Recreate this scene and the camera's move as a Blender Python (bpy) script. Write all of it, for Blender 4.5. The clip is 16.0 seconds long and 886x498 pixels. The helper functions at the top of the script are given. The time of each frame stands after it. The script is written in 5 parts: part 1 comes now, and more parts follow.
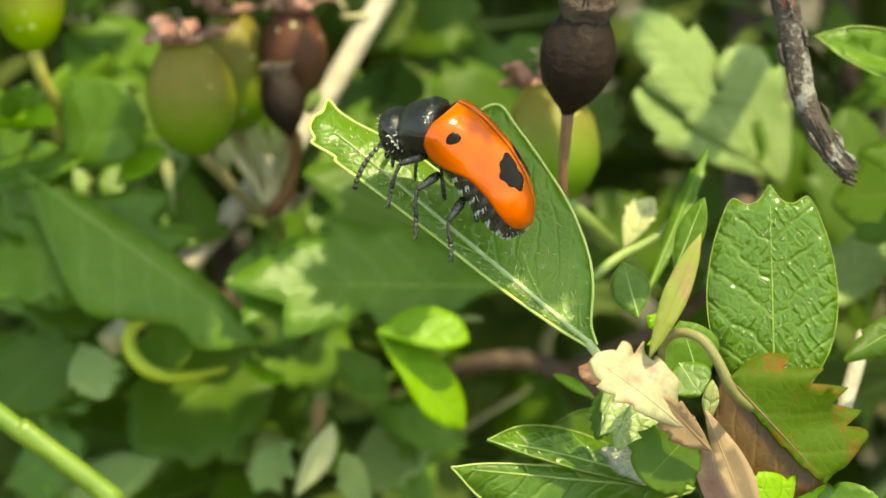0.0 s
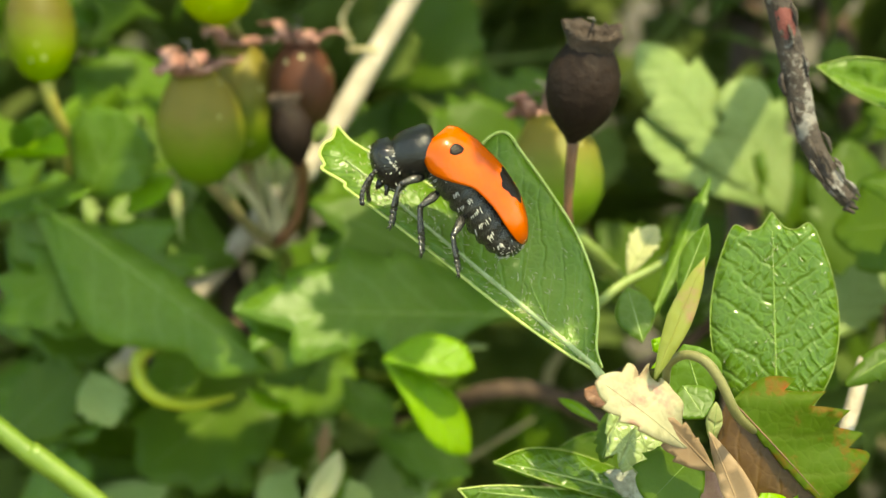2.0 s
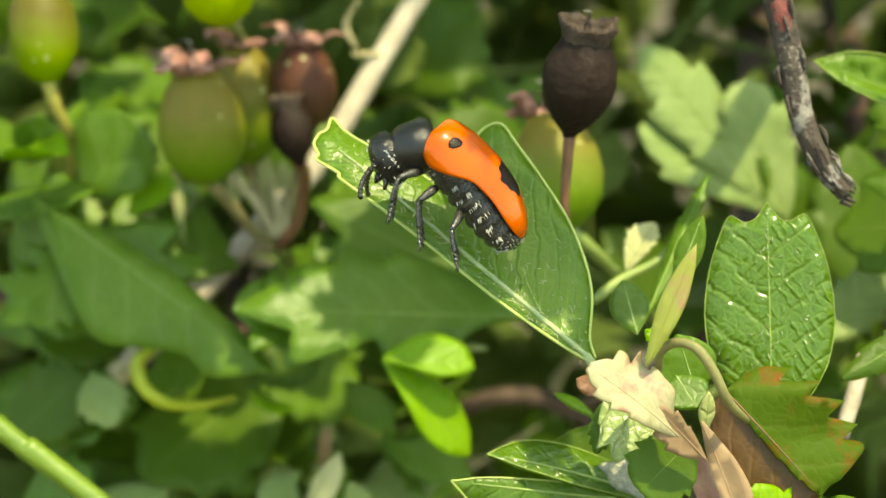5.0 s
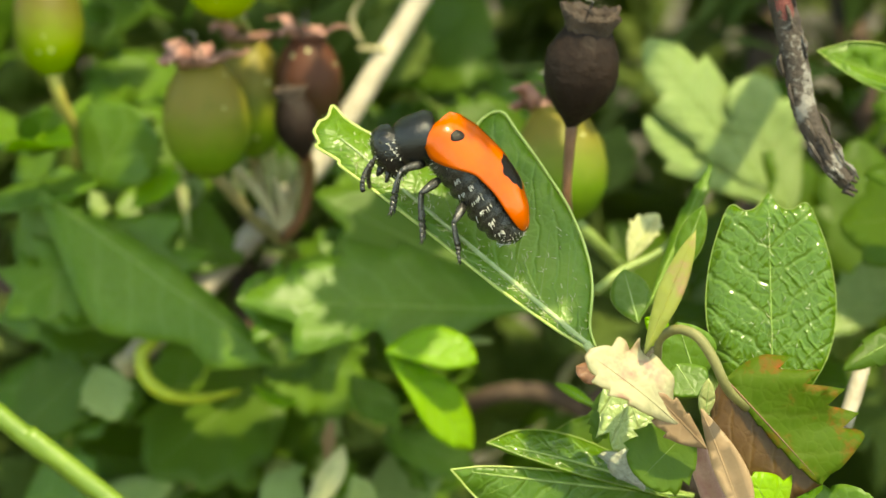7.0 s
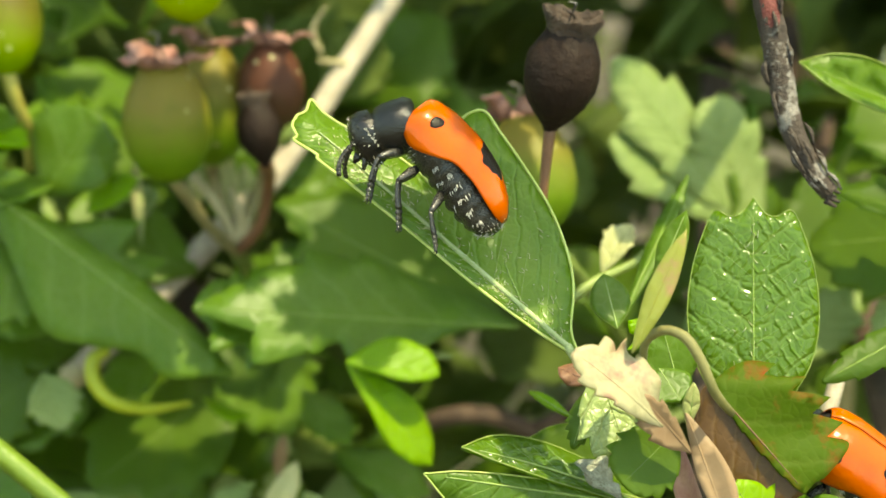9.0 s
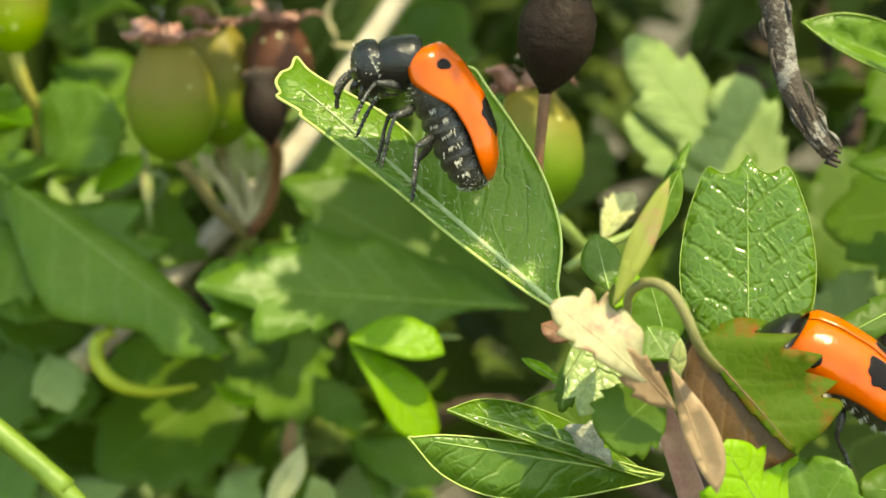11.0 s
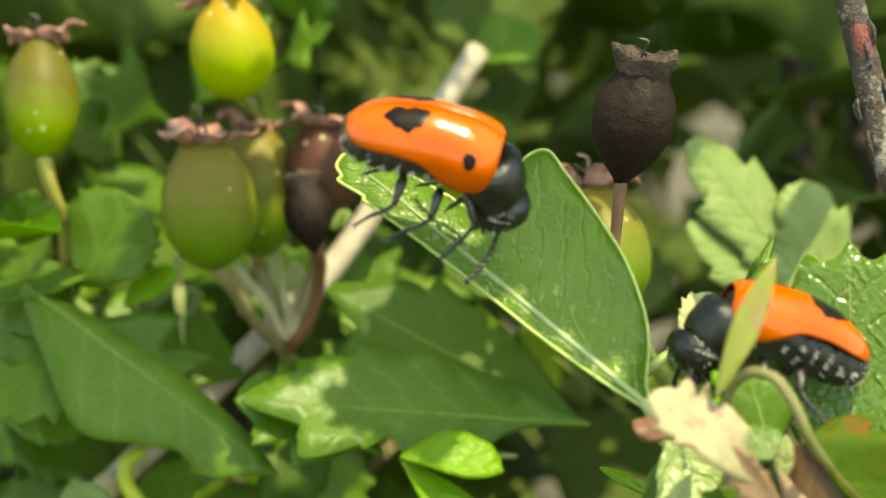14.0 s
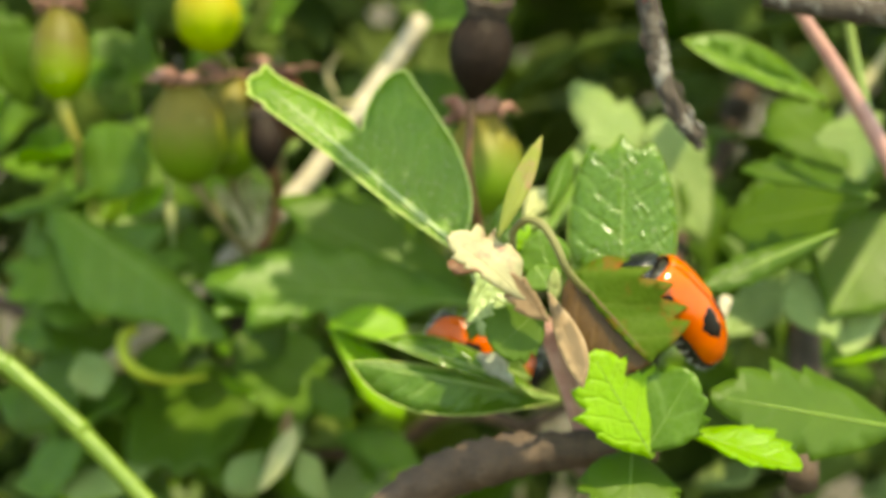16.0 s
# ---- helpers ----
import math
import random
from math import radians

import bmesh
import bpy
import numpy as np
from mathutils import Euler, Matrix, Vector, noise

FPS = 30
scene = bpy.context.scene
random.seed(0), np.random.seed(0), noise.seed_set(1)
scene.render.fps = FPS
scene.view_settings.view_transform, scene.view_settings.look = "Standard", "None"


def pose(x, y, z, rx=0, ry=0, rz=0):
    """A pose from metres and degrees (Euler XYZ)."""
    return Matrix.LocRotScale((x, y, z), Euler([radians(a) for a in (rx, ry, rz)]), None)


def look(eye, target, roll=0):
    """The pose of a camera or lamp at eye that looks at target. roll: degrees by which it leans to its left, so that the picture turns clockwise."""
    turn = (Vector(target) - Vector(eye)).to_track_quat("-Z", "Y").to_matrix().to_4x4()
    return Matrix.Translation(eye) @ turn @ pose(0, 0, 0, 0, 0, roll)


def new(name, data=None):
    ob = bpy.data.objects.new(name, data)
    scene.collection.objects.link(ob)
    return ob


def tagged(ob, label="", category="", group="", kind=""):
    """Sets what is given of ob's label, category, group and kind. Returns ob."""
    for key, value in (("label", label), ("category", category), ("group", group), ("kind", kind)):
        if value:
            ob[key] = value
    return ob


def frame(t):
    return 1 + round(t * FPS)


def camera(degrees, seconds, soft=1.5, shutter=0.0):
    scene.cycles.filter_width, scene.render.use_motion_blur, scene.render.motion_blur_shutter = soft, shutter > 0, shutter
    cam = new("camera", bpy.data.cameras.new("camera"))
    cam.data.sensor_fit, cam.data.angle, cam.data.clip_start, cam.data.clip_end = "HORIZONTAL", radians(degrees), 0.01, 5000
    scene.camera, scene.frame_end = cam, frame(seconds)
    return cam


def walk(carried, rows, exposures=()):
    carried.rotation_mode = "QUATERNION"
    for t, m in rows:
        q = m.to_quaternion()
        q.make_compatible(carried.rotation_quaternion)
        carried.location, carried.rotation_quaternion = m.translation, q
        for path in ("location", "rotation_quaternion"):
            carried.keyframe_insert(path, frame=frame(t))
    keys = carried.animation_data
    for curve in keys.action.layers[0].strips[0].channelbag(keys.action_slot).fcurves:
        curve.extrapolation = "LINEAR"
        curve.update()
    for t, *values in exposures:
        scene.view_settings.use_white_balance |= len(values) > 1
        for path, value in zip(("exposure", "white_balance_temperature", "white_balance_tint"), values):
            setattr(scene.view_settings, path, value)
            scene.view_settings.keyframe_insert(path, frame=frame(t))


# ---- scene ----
from mathutils.geometry import delaunay_2d_cdt

# A shrub's twig tip, 30 cm over the ground. Its own frame is in millimetres: x to the right,
# y up along the spray, d deeper into the shrub; the spray leans back by 25 degrees.
LEAN = radians(25)
ORIGIN = Vector((0, 0, 0.30))
RIGHT = Vector((1, 0, 0))
UP = Vector((0, math.sin(LEAN), math.cos(LEAN)))
DEEP = Vector((0, math.cos(LEAN), -math.sin(LEAN)))


def at(x, y, d):
    return ORIGIN + (x * RIGHT + y * UP + d * DEEP) * 0.001


def way(x, y, z):
    """A direction: right, up, and out of the shrub."""
    return (x * RIGHT + y * UP - z * DEEP).normalized()


# ---- camera ----
cam = camera(24, 16.0)
cam.data.dof.use_dof = True
cam.data.dof.focus_distance = 0.119
cam.data.dof.aperture_fstop = 46
PATH = [
    (0, (0.04, 0.03, -122.01), (-0.00072, -0.00072, 1), (-0.00009, 1, 0.00072)),
    (0.5, (0.23, -0.33, -121.72), (-0.00003, 0.00048, 1), (-0.00042, 1, -0.00048)),
    (1, (0.69, -0.89, -124.4), (-0.00034, 0.01003, 0.99995), (-0.0005, 0.99995, -0.01003)),
    (1.5, (2.03, -1.28, -123.9), (-0.00567, 0.01404, 0.99989), (-0.00219, 0.9999, -0.01405)),
    (2, (-0.56, -1.17, -124), (0.00043, 0.02074, 0.99978), (-0.00261, 0.99978, -0.02073)),
    (2.5, (-0.16, -1.39, -124.31), (-0.00041, 0.02766, 0.99962), (-0.00518, 0.9996, -0.02766)),
    (3, (-0.61, -1.73, -124.7), (0.00197, 0.02943, 0.99956), (-0.00305, 0.99956, -0.02942)),
    (3.5, (1.67, -1.5, -124.93), (-0.01042, 0.03188, 0.99944), (-0.00415, 0.99948, -0.03192)),
    (4, (0.61, -2.4, -123.72), (-0.01016, 0.03403, 0.99937), (-0.00521, 0.99941, -0.03409)),
    (4.2, (1.5, -3.59, -123.54), (-0.01406, 0.03964, 0.99912), (-0.00438, 0.9992, -0.0397)),
    (6.3, (0.54, -4.25, -123.6), (-0.00909, 0.03923, 0.99919), (-0.00829, 0.99919, -0.03931)),
    (6.5, (0.07, -3.47, -123.33), (-0.00983, 0.03781, 0.99924), (-0.00597, 0.99926, -0.03787)),
    (7, (2.51, -5.47, -123.22), (-0.02117, 0.04493, 0.99877), (-0.00852, 0.99895, -0.04512)),
    (7.5, (-0.29, -8.15, -123.14), (-0.00976, 0.0555, 0.99841), (-0.01037, 0.9984, -0.0556)),
    (8, (-1.54, -6.98, -122.78), (0.00615, 0.04714, 0.99887), (-0.0211, 0.99867, -0.047)),
    (8.5, (-4.98, -6.45, -121.6), (0.02977, 0.05298, 0.99815), (-0.0242, 0.99834, -0.05227)),
    (8.7, (-3.7, -7.7, -121), (0.02856, 0.0693, 0.99719), (-0.02897, 0.99723, -0.06847)),
    (10.8, (2.17, -12.48, -118.62), (-0.01149, 0.09124, 0.99576), (-0.03176, 0.99529, -0.09156)),
    (11, (4.27, -14.14, -116.94), (-0.01861, 0.09967, 0.99485), (-0.03415, 0.99437, -0.10027)),
    (11.5, (-7.38, -16.35, -115.01), (-0.00049, 0.12854, 0.9917), (-0.04238, 0.99081, -0.12845)),
    (12, (4.32, -21.3, -112.41), (-0.04822, 0.16358, 0.98535), (-0.04124, 0.98533, -0.1656)),
    (12.5, (-8.1, -23.61, -112.54), (-0.00214, 0.17077, 0.98531), (-0.04084, 0.98447, -0.17071)),
    (13, (-5.81, -21.97, -103.89), (-0.00079, 0.18802, 0.98216), (-0.04108, 0.98133, -0.1879)),
    (13.5, (-1.07, -15.68, -106.33), (-0.0093, 0.17932, 0.98375), (-0.02694, 0.98339, -0.17951)),
    (14, (-0.42, -17.3, -107.14), (-0.01537, 0.18075, 0.98341), (-0.03107, 0.98296, -0.18116)),
    (14.5, (8.34, -18.69, -102.09), (-0.04152, 0.18632, 0.98161), (-0.02386, 0.98199, -0.1874)),
    (15, (5.42, -30.72, -136), (-0.02008, 0.20695, 0.97815), (-0.03414, 0.97763, -0.20754)),
    (15.5, (12.69, -34.65, -141.23), (-0.0541, 0.21468, 0.97519), (-0.03382, 0.97566, -0.21666)),
    (16, (18.44, -33.2, -142.3), (-0.07899, 0.19291, 0.97803), (-0.02858, 0.98026, -0.19566)),
]


def camera_pose(eye, ahead, up):
    a = (ahead[0] * RIGHT + ahead[1] * UP + ahead[2] * DEEP).normalized()
    u = up[0] * RIGHT + up[1] * UP + up[2] * DEEP
    r = a.cross(u).normalized()
    u = r.cross(a)
    m = Matrix((r, u, -a)).transposed().to_4x4()
    m.translation = at(*eye)
    return m


walk(cam, [(t, camera_pose(eye, ahead, up)) for t, eye, ahead, up in PATH], exposures=[(0, 2.06, 10400, -10), (16, 2.06, 10400, -10)])

# ---- light ----
SUN = way(0.25, 0.78, 0.58)
world = bpy.data.worlds.new("sky")
scene.world = world
world.use_nodes = True
sky = world.node_tree.nodes.new("ShaderNodeTexSky")
sky.sky_type, sky.sun_disc = "NISHITA", False
sky.sun_elevation = math.asin(SUN.z)
sky.sun_rotation = math.atan2(SUN.x, SUN.y)
world.node_tree.links.new(sky.outputs[0], world.node_tree.nodes["Background"].inputs[0])
world.node_tree.nodes["Background"].inputs[1].default_value = 0.15
lamp = bpy.data.lights.new("sun", "SUN")
lamp.energy, lamp.angle, lamp.color = 1.85, radians(0.53), (1.0, 0.95, 0.86)
sun = new("sun", lamp)
sun.matrix_basis = look(ORIGIN + SUN * 2, ORIGIN)

# ---- materials ----


class Nodes:
    """A short way to write a node material."""

    def __init__(self, name):
        self.mat = bpy.data.materials.new(name)
        self.mat.use_nodes = True
        self.tree = self.mat.node_tree
        self.bsdf = self.tree.nodes["Principled BSDF"]
        self.out = self.tree.nodes["Material Output"]
        self.coord = self.tree.nodes.new("ShaderNodeTexCoord").outputs["Object"]
        self.info = self.tree.nodes.new("ShaderNodeObjectInfo").outputs["Random"]

    def link(self, a, b):
        self.tree.links.new(a, b)

    def math(self, op, a, b=None, clamp=False):
        n = self.tree.nodes.new("ShaderNodeMath")
        n.operation, n.use_clamp = op, clamp
        for i, v in enumerate((a, b)):
            if v is None:
                continue
            if isinstance(v, (int, float)):
                n.inputs[i].default_value = v
            else:
                self.link(v, n.inputs[i])
        return n.outputs[0]

    def noise(self, scale, detail=3.0, rough=0.55, vector=None):
        n = self.tree.nodes.new("ShaderNodeTexNoise")
        n.inputs["Scale"].default_value, n.inputs["Detail"].default_value = scale, detail
        n.inputs["Roughness"].default_value = rough
        self.link(vector or self.coord, n.inputs["Vector"])
        return n.outputs["Fac"]

    def cells(self, scale, feature="F1", vector=None):
        n = self.tree.nodes.new("ShaderNodeTexVoronoi")
        n.feature = feature
        n.inputs["Scale"].default_value = scale
        self.link(vector or self.coord, n.inputs["Vector"])
        return n.outputs["Distance"]

    def ramp(self, fac, *stops):
        n = self.tree.nodes.new("ShaderNodeValToRGB")
        while len(n.color_ramp.elements) < len(stops):
            n.color_ramp.elements.new(0.5)
        for el, (p, c) in zip(n.color_ramp.elements, stops):
            el.position = p
            el.color = (*c, 1) if len(c) == 3 else c
        self.link(fac, n.inputs[0])
        return n.outputs[0]

    def mix(self, fac, a, b, blend="MIX"):
        n = self.tree.nodes.new("ShaderNodeMix")
        n.data_type, n.blend_type = "RGBA", blend
        for i, v in ((0, fac), (6, a), (7, b)):
            if isinstance(v, (int, float)):
                n.inputs[i].default_value = v
            elif isinstance(v, tuple):
                n.inputs[i].default_value = (*v, 1)
            else:
                self.link(v, n.inputs[i])
        return n.outputs[2]

    def xyz(self):
        n = self.tree.nodes.new("ShaderNodeSeparateXYZ")
        self.link(self.coord, n.inputs[0])
        return n.outputs

    def bump(self, height, distance, strength=1.0):
        n = self.tree.nodes.new("ShaderNodeBump")
        n.inputs["Strength"].default_value, n.inputs["Distance"].default_value = strength, distance
        self.link(height, n.inputs["Height"])
        self.link(n.outputs[0], self.bsdf.inputs["Normal"])
        return n.outputs[0]

    def set(self, **values):
        for key, v in values.items():
            s = self.bsdf.inputs[key.replace("_", " ")]
            if isinstance(v, (int, float)):
                s.default_value = v
            elif isinstance(v, tuple):
                s.default_value = (*v, 1)
            else:
                self.link(v, s)
        return self


def leaf_material(name, dark, light, shine, veins=0.0016, share=0.4, rough=0.38, relief=0.00012, vein_tint=(0.30, 0.42, 0.14), wear=(0.16, 0.11, 0.03), wear_from=0.72, spec=0.35, cross=0.0):
    """A leaf: mottled blade, side veins running up and out from the midrib, light shining through."""
    n = Nodes(name)
    x, y, _ = n.xyz()
    wob = n.noise(420, 2)
    slope = n.math("SUBTRACT", y, n.math("MULTIPLY", n.math("ABSOLUTE", x), 0.9))
    slope = n.math("ADD", slope, n.math("MULTIPLY", wob, 0.0020))
    wave = n.math("SINE", n.math("MULTIPLY", slope, 2 * math.pi / veins))
    line = n.math("POWER", n.math("ADD", n.math("MULTIPLY", wave, 0.5), 0.5), 14.0)
    net = n.math("SUBTRACT", 1.0, n.math("MULTIPLY", n.cells(1500, "DISTANCE_TO_EDGE"), 5.0, True), True)
    blotch = n.noise(260, 4)
    tone = n.math("ADD", n.math("MULTIPLY", blotch, 0.75), n.math("MULTIPLY", n.info, 0.35))
    col = n.ramp(tone, (0.30, dark), (0.78, light))
    col = n.mix(n.math("MULTIPLY", line, 0.14), col, vein_tint)
    col = n.mix(n.math("MULTIPLY", net, 0.10), col, vein_tint)
    worn = n.ramp(n.noise(180, 5, 0.7), (wear_from, (0, 0, 0)), (wear_from + 0.1, (1, 1, 1)))
    col = n.mix(worn, col, wear)
    speck = n.math("MULTIPLY", n.ramp(n.cells(300), (0.05, (1, 1, 1)), (0.09, (0, 0, 0))), n.ramp(n.noise(140, 2), (0.52, (0, 0, 0)), (0.58, (0.7, 0.7, 0.7))))
    col = n.mix(speck, col, (0.05, 0.04, 0.012))
    height = n.math("ADD", n.math("MULTIPLY", line, -0.6), n.math("ADD", n.math("MULTIPLY", net, -0.25), n.math("MULTIPLY", n.noise(2600, 2), 0.35)))
    if cross:
        rung = n.math("ADD", n.math("ADD", n.math("ABSOLUTE", x), n.math("MULTIPLY", y, 0.6)), n.math("MULTIPLY", n.noise(900, 2), 0.0008))
        rung = n.math("POWER", n.math("ADD", n.math("MULTIPLY", n.math("SINE", n.math("MULTIPLY", rung, 2 * math.pi / 0.00062)), 0.5), 0.5), 3.0)
        rung = n.math("MULTIPLY", rung, n.ramp(n.noise(650, 2), (0.45, (0, 0, 0)), (0.6, (1, 1, 1))))
        height = n.math("ADD", height, n.math("MULTIPLY", rung, cross))
    nrm = n.bump(height, relief, 0.8)
    rgh = n.math("ADD", n.math("MULTIPLY", n.noise(900, 3), 0.25), rough - 0.1)
    n.set(Base_Color=col, Roughness=rgh)
    n.bsdf.inputs["Specular IOR Level"].default_value = spec
    tr = n.tree.nodes.new("ShaderNodeBsdfTranslucent")
    n.link(n.mix(0.55, col, shine, "MIX"), tr.inputs["Color"])
    n.link(nrm, tr.inputs["Normal"])
    m = n.tree.nodes.new("ShaderNodeMixShader")
    m.inputs[0].default_value = share
    n.link(n.bsdf.outputs[0], m.inputs[1])
    n.link(tr.outputs[0], m.inputs[2])
    n.link(m.outputs[0], n.out.inputs[0])
    return n.mat


LEAF = leaf_material("leaf_green", (0.066, 0.142, 0.009), (0.118, 0.222, 0.014), (0.36, 0.60, 0.02), veins=0.0031, relief=0.00006)
LEAF_GLOSSY = leaf_material("leaf_glossy", (0.065, 0.145, 0.010), (0.115, 0.22, 0.015), (0.36, 0.60, 0.02), rough=0.30, relief=0.0001, spec=0.42)
LEAF_BRIGHT = leaf_material("leaf_bright_glossy", (0.058, 0.132, 0.008), (0.100, 0.195, 0.013), (0.28, 0.50, 0.02), rough=0.15, relief=0.00014, spec=0.6, veins=0.0022, cross=0.6)
# A deeper green than LEAF; it also paints shade into leaves in shadow.
LEAF_DEEP_SHADED = leaf_material("leaf_deep_green_shaded", (0.055, 0.115, 0.008), (0.095, 0.172, 0.011), (0.26, 0.46, 0.02), share=0.5, rough=0.45, vein_tint=(0.10, 0.20, 0.03), relief=0.00004, veins=0.0034)
LEAF_FAR = leaf_material("leaf_dull", (0.072, 0.115, 0.020), (0.120, 0.165, 0.032), (0.28, 0.36, 0.05), share=0.45, rough=0.6, relief=0.00004, veins=0.0034, spec=0.2)
LEAF_FRESH = leaf_material("leaf_fresh", (0.17, 0.33, 0.010), (0.25, 0.45, 0.014), (0.55, 0.85, 0.015), share=0.5, vein_tint=(0.36, 0.5, 0.08))
LEAF_PALE = leaf_material("leaf_pale", (0.42, 0.45, 0.18), (0.62, 0.60, 0.33), (0.70, 0.70, 0.28), share=0.4, vein_tint=(0.5, 0.52, 0.3), wear=(0.46, 0.22, 0.16), wear_from=0.56)
# Here the pale wear blotches paint whitish glints into the leaf.
LEAF_MINT = leaf_material("leaf_mint", (0.26, 0.34, 0.10), (0.42, 0.50, 0.22), (0.48, 0.58, 0.16), share=0.35, rough=0.3, vein_tint=(0.5, 0.56, 0.34), wear=(0.55, 0.58, 0.42), wear_from=0.55, relief=0.00025, spec=0.6)
LEAF_CREAM = leaf_material("leaf_cream", (0.40, 0.37, 0.20), (0.56, 0.51, 0.34), (0.60, 0.56, 0.26), share=0.4, vein_tint=(0.6, 0.5, 0.34), wear=(0.42, 0.20, 0.17), wear_from=0.50, veins=0.004, relief=0.00006, spec=0.2)
LEAF_RED = leaf_material("leaf_reddening", (0.038, 0.088, 0.003), (0.074, 0.128, 0.005), (0.24, 0.32, 0.01), share=0.4, spec=0.15, vein_tint=(0.16, 0.19, 0.04), wear=(0.24, 0.055, 0.012), wear_from=0.515, relief=0.00006, rough=0.6, veins=0.003)
LEAF_BROWN = leaf_material("leaf_brown", (0.075, 0.036, 0.010), (0.15, 0.078, 0.022), (0.34, 0.18, 0.04), share=0.25, vein_tint=(0.28, 0.16, 0.06), wear=(0.10, 0.03, 0.012), wear_from=0.6, relief=0.00006)
LEAF_TAN = leaf_material("leaf_tan", (0.26, 0.16, 0.09), (0.40, 0.27, 0.16), (0.42, 0.28, 0.14), share=0.3, vein_tint=(0.4, 0.3, 0.18), wear=(0.30, 0.14, 0.11), wear_from=0.58, relief=0.00003, veins=0.005, spec=0.2)
LEAF_BLUSH = leaf_material("leaf_blushed", (0.24, 0.31, 0.05), (0.38, 0.38, 0.09), (0.55, 0.52, 0.10), share=0.4, vein_tint=(0.4, 0.4, 0.2), wear=(0.48, 0.25, 0.17), wear_from=0.50, veins=0.004, relief=0.00003)
LEAF_GREY = leaf_material("leaf_silvery", (0.19, 0.28, 0.08), (0.34, 0.42, 0.16), (0.36, 0.48, 0.10), share=0.35, vein_tint=(0.40, 0.48, 0.20), relief=0.00015)


def rind_material(name, dark, light, rough=0.5, scale=300, relief=0.0001, spots=None, metal=0.0, streak=1.0, flakes=None, spec=0.5):
    n = Nodes(name)
    vec = None
    if streak != 1.0:
        mp = n.tree.nodes.new("ShaderNodeMapping")
        mp.inputs["Scale"].default_value = (1, streak, 1)
        n.link(n.coord, mp.inputs["Vector"])
        vec = mp.outputs[0]
    a = n.noise(scale, 4, 0.6, vec)
    fine = n.noise(scale * 7, 3, 0.6, vec)
    tone = n.math("ADD", n.math("MULTIPLY", a, 0.7), n.math("MULTIPLY", fine, 0.3))
    col = n.ramp(tone, (0.32, dark), (0.68, light))
    if spots:
        dot = n.ramp(n.cells(650), (0.12, (1, 1, 1)), (0.17, (0, 0, 0)))
        col = n.mix(n.math("MULTIPLY", dot, 0.7), col, spots)
    if flakes:
        col = n.mix(n.ramp(n.noise(scale * 0.8, 5, 0.7), (0.54, (0, 0, 0)), (0.60, (0.85, 0.85, 0.85))), col, flakes)
    n.bump(n.math("ADD", a, n.math("MULTIPLY", fine, 0.5)), relief)
    n.set(Base_Color=col, Roughness=n.math("ADD", n.math("MULTIPLY", fine, 0.3), rough - 0.15), Metallic=metal)
    n.bsdf.inputs["Specular IOR Level"].default_value = spec
    return n.mat


MARGIN = rind_material("leaf_margin", (0.09, 0.16, 0.02), (0.30, 0.38, 0.08), 0.45, 500)
MARGIN_PALE = rind_material("leaf_margin_pale", (0.24, 0.34, 0.06), (0.46, 0.52, 0.16), 0.45, 700)
MIDRIB = rind_material("midrib", (0.22, 0.33, 0.07), (0.36, 0.46, 0.14), 0.45, 900)
VEIN = rind_material("side_vein", (0.14, 0.24, 0.03), (0.24, 0.34, 0.06), 0.3, 1500)
HAIR = rind_material("leaf_hair", (0.42, 0.42, 0.22), (0.60, 0.58, 0.34), 0.8, 2000, spec=0.1)
MIDRIB_HAIRY = rind_material("midrib_hairy", (0.22, 0.30, 0.10), (0.40, 0.46, 0.24), 0.7, 1800)
STALK_GREEN = rind_material("stalk_green", (0.11, 0.17, 0.035), (0.22, 0.28, 0.07), 0.5, 500)
STALK_YELLOW = rind_material("stalk_yellow", (0.30, 0.26, 0.05), (0.44, 0.40, 0.10), 0.5, 600)
SILVER = rind_material("silvery_scale", (0.22, 0.22, 0.15), (0.66, 0.66, 0.52), 0.3, 1600, 0.0005)
TENDRIL = rind_material("yellow_stalk", (0.26, 0.32, 0.012), (0.38, 0.42, 0.03), 0.5, 500)
STALK_BROWN = rind_material("stalk_brown", (0.14, 0.12, 0.045), (0.26, 0.22, 0.10), 0.6, 700)
STALK_OLIVE = rind_material("stalk_olive", (0.11, 0.105, 0.03), (0.20, 0.18, 0.065), 0.6, 500)
STALK_RED = rind_material("stalk_red", (0.095, 0.038, 0.018), (0.23, 0.105, 0.05), 0.5, 600)
STALK_PINK = rind_material("stalk_pink", (0.34, 0.14, 0.14), (0.50, 0.30, 0.26), 0.5, 600)
BARK = rind_material("bark", (0.022, 0.013, 0.009), (0.075, 0.055, 0.043), 0.8, 700, 0.0003, streak=0.4, flakes=(0.22, 0.20, 0.18))
BARK_RED = rind_material("bark_red", (0.10, 0.020, 0.017), (0.22, 0.050, 0.040), 0.6, 900, 0.0002, streak=0.3)
BARK_BROWN = rind_material("bark_brown", (0.035, 0.020, 0.013), (0.11, 0.066, 0.043), 0.8, 500, 0.0003, streak=0.4)
STRAW = rind_material("dry_stick", (0.27, 0.22, 0.16), (0.48, 0.42, 0.33), 0.7, 500, 0.0002, streak=0.25)
STRAW_DIM = rind_material("dry_straw", (0.30, 0.25, 0.12), (0.50, 0.44, 0.26), 0.7, 500, 0.0002, streak=0.3)
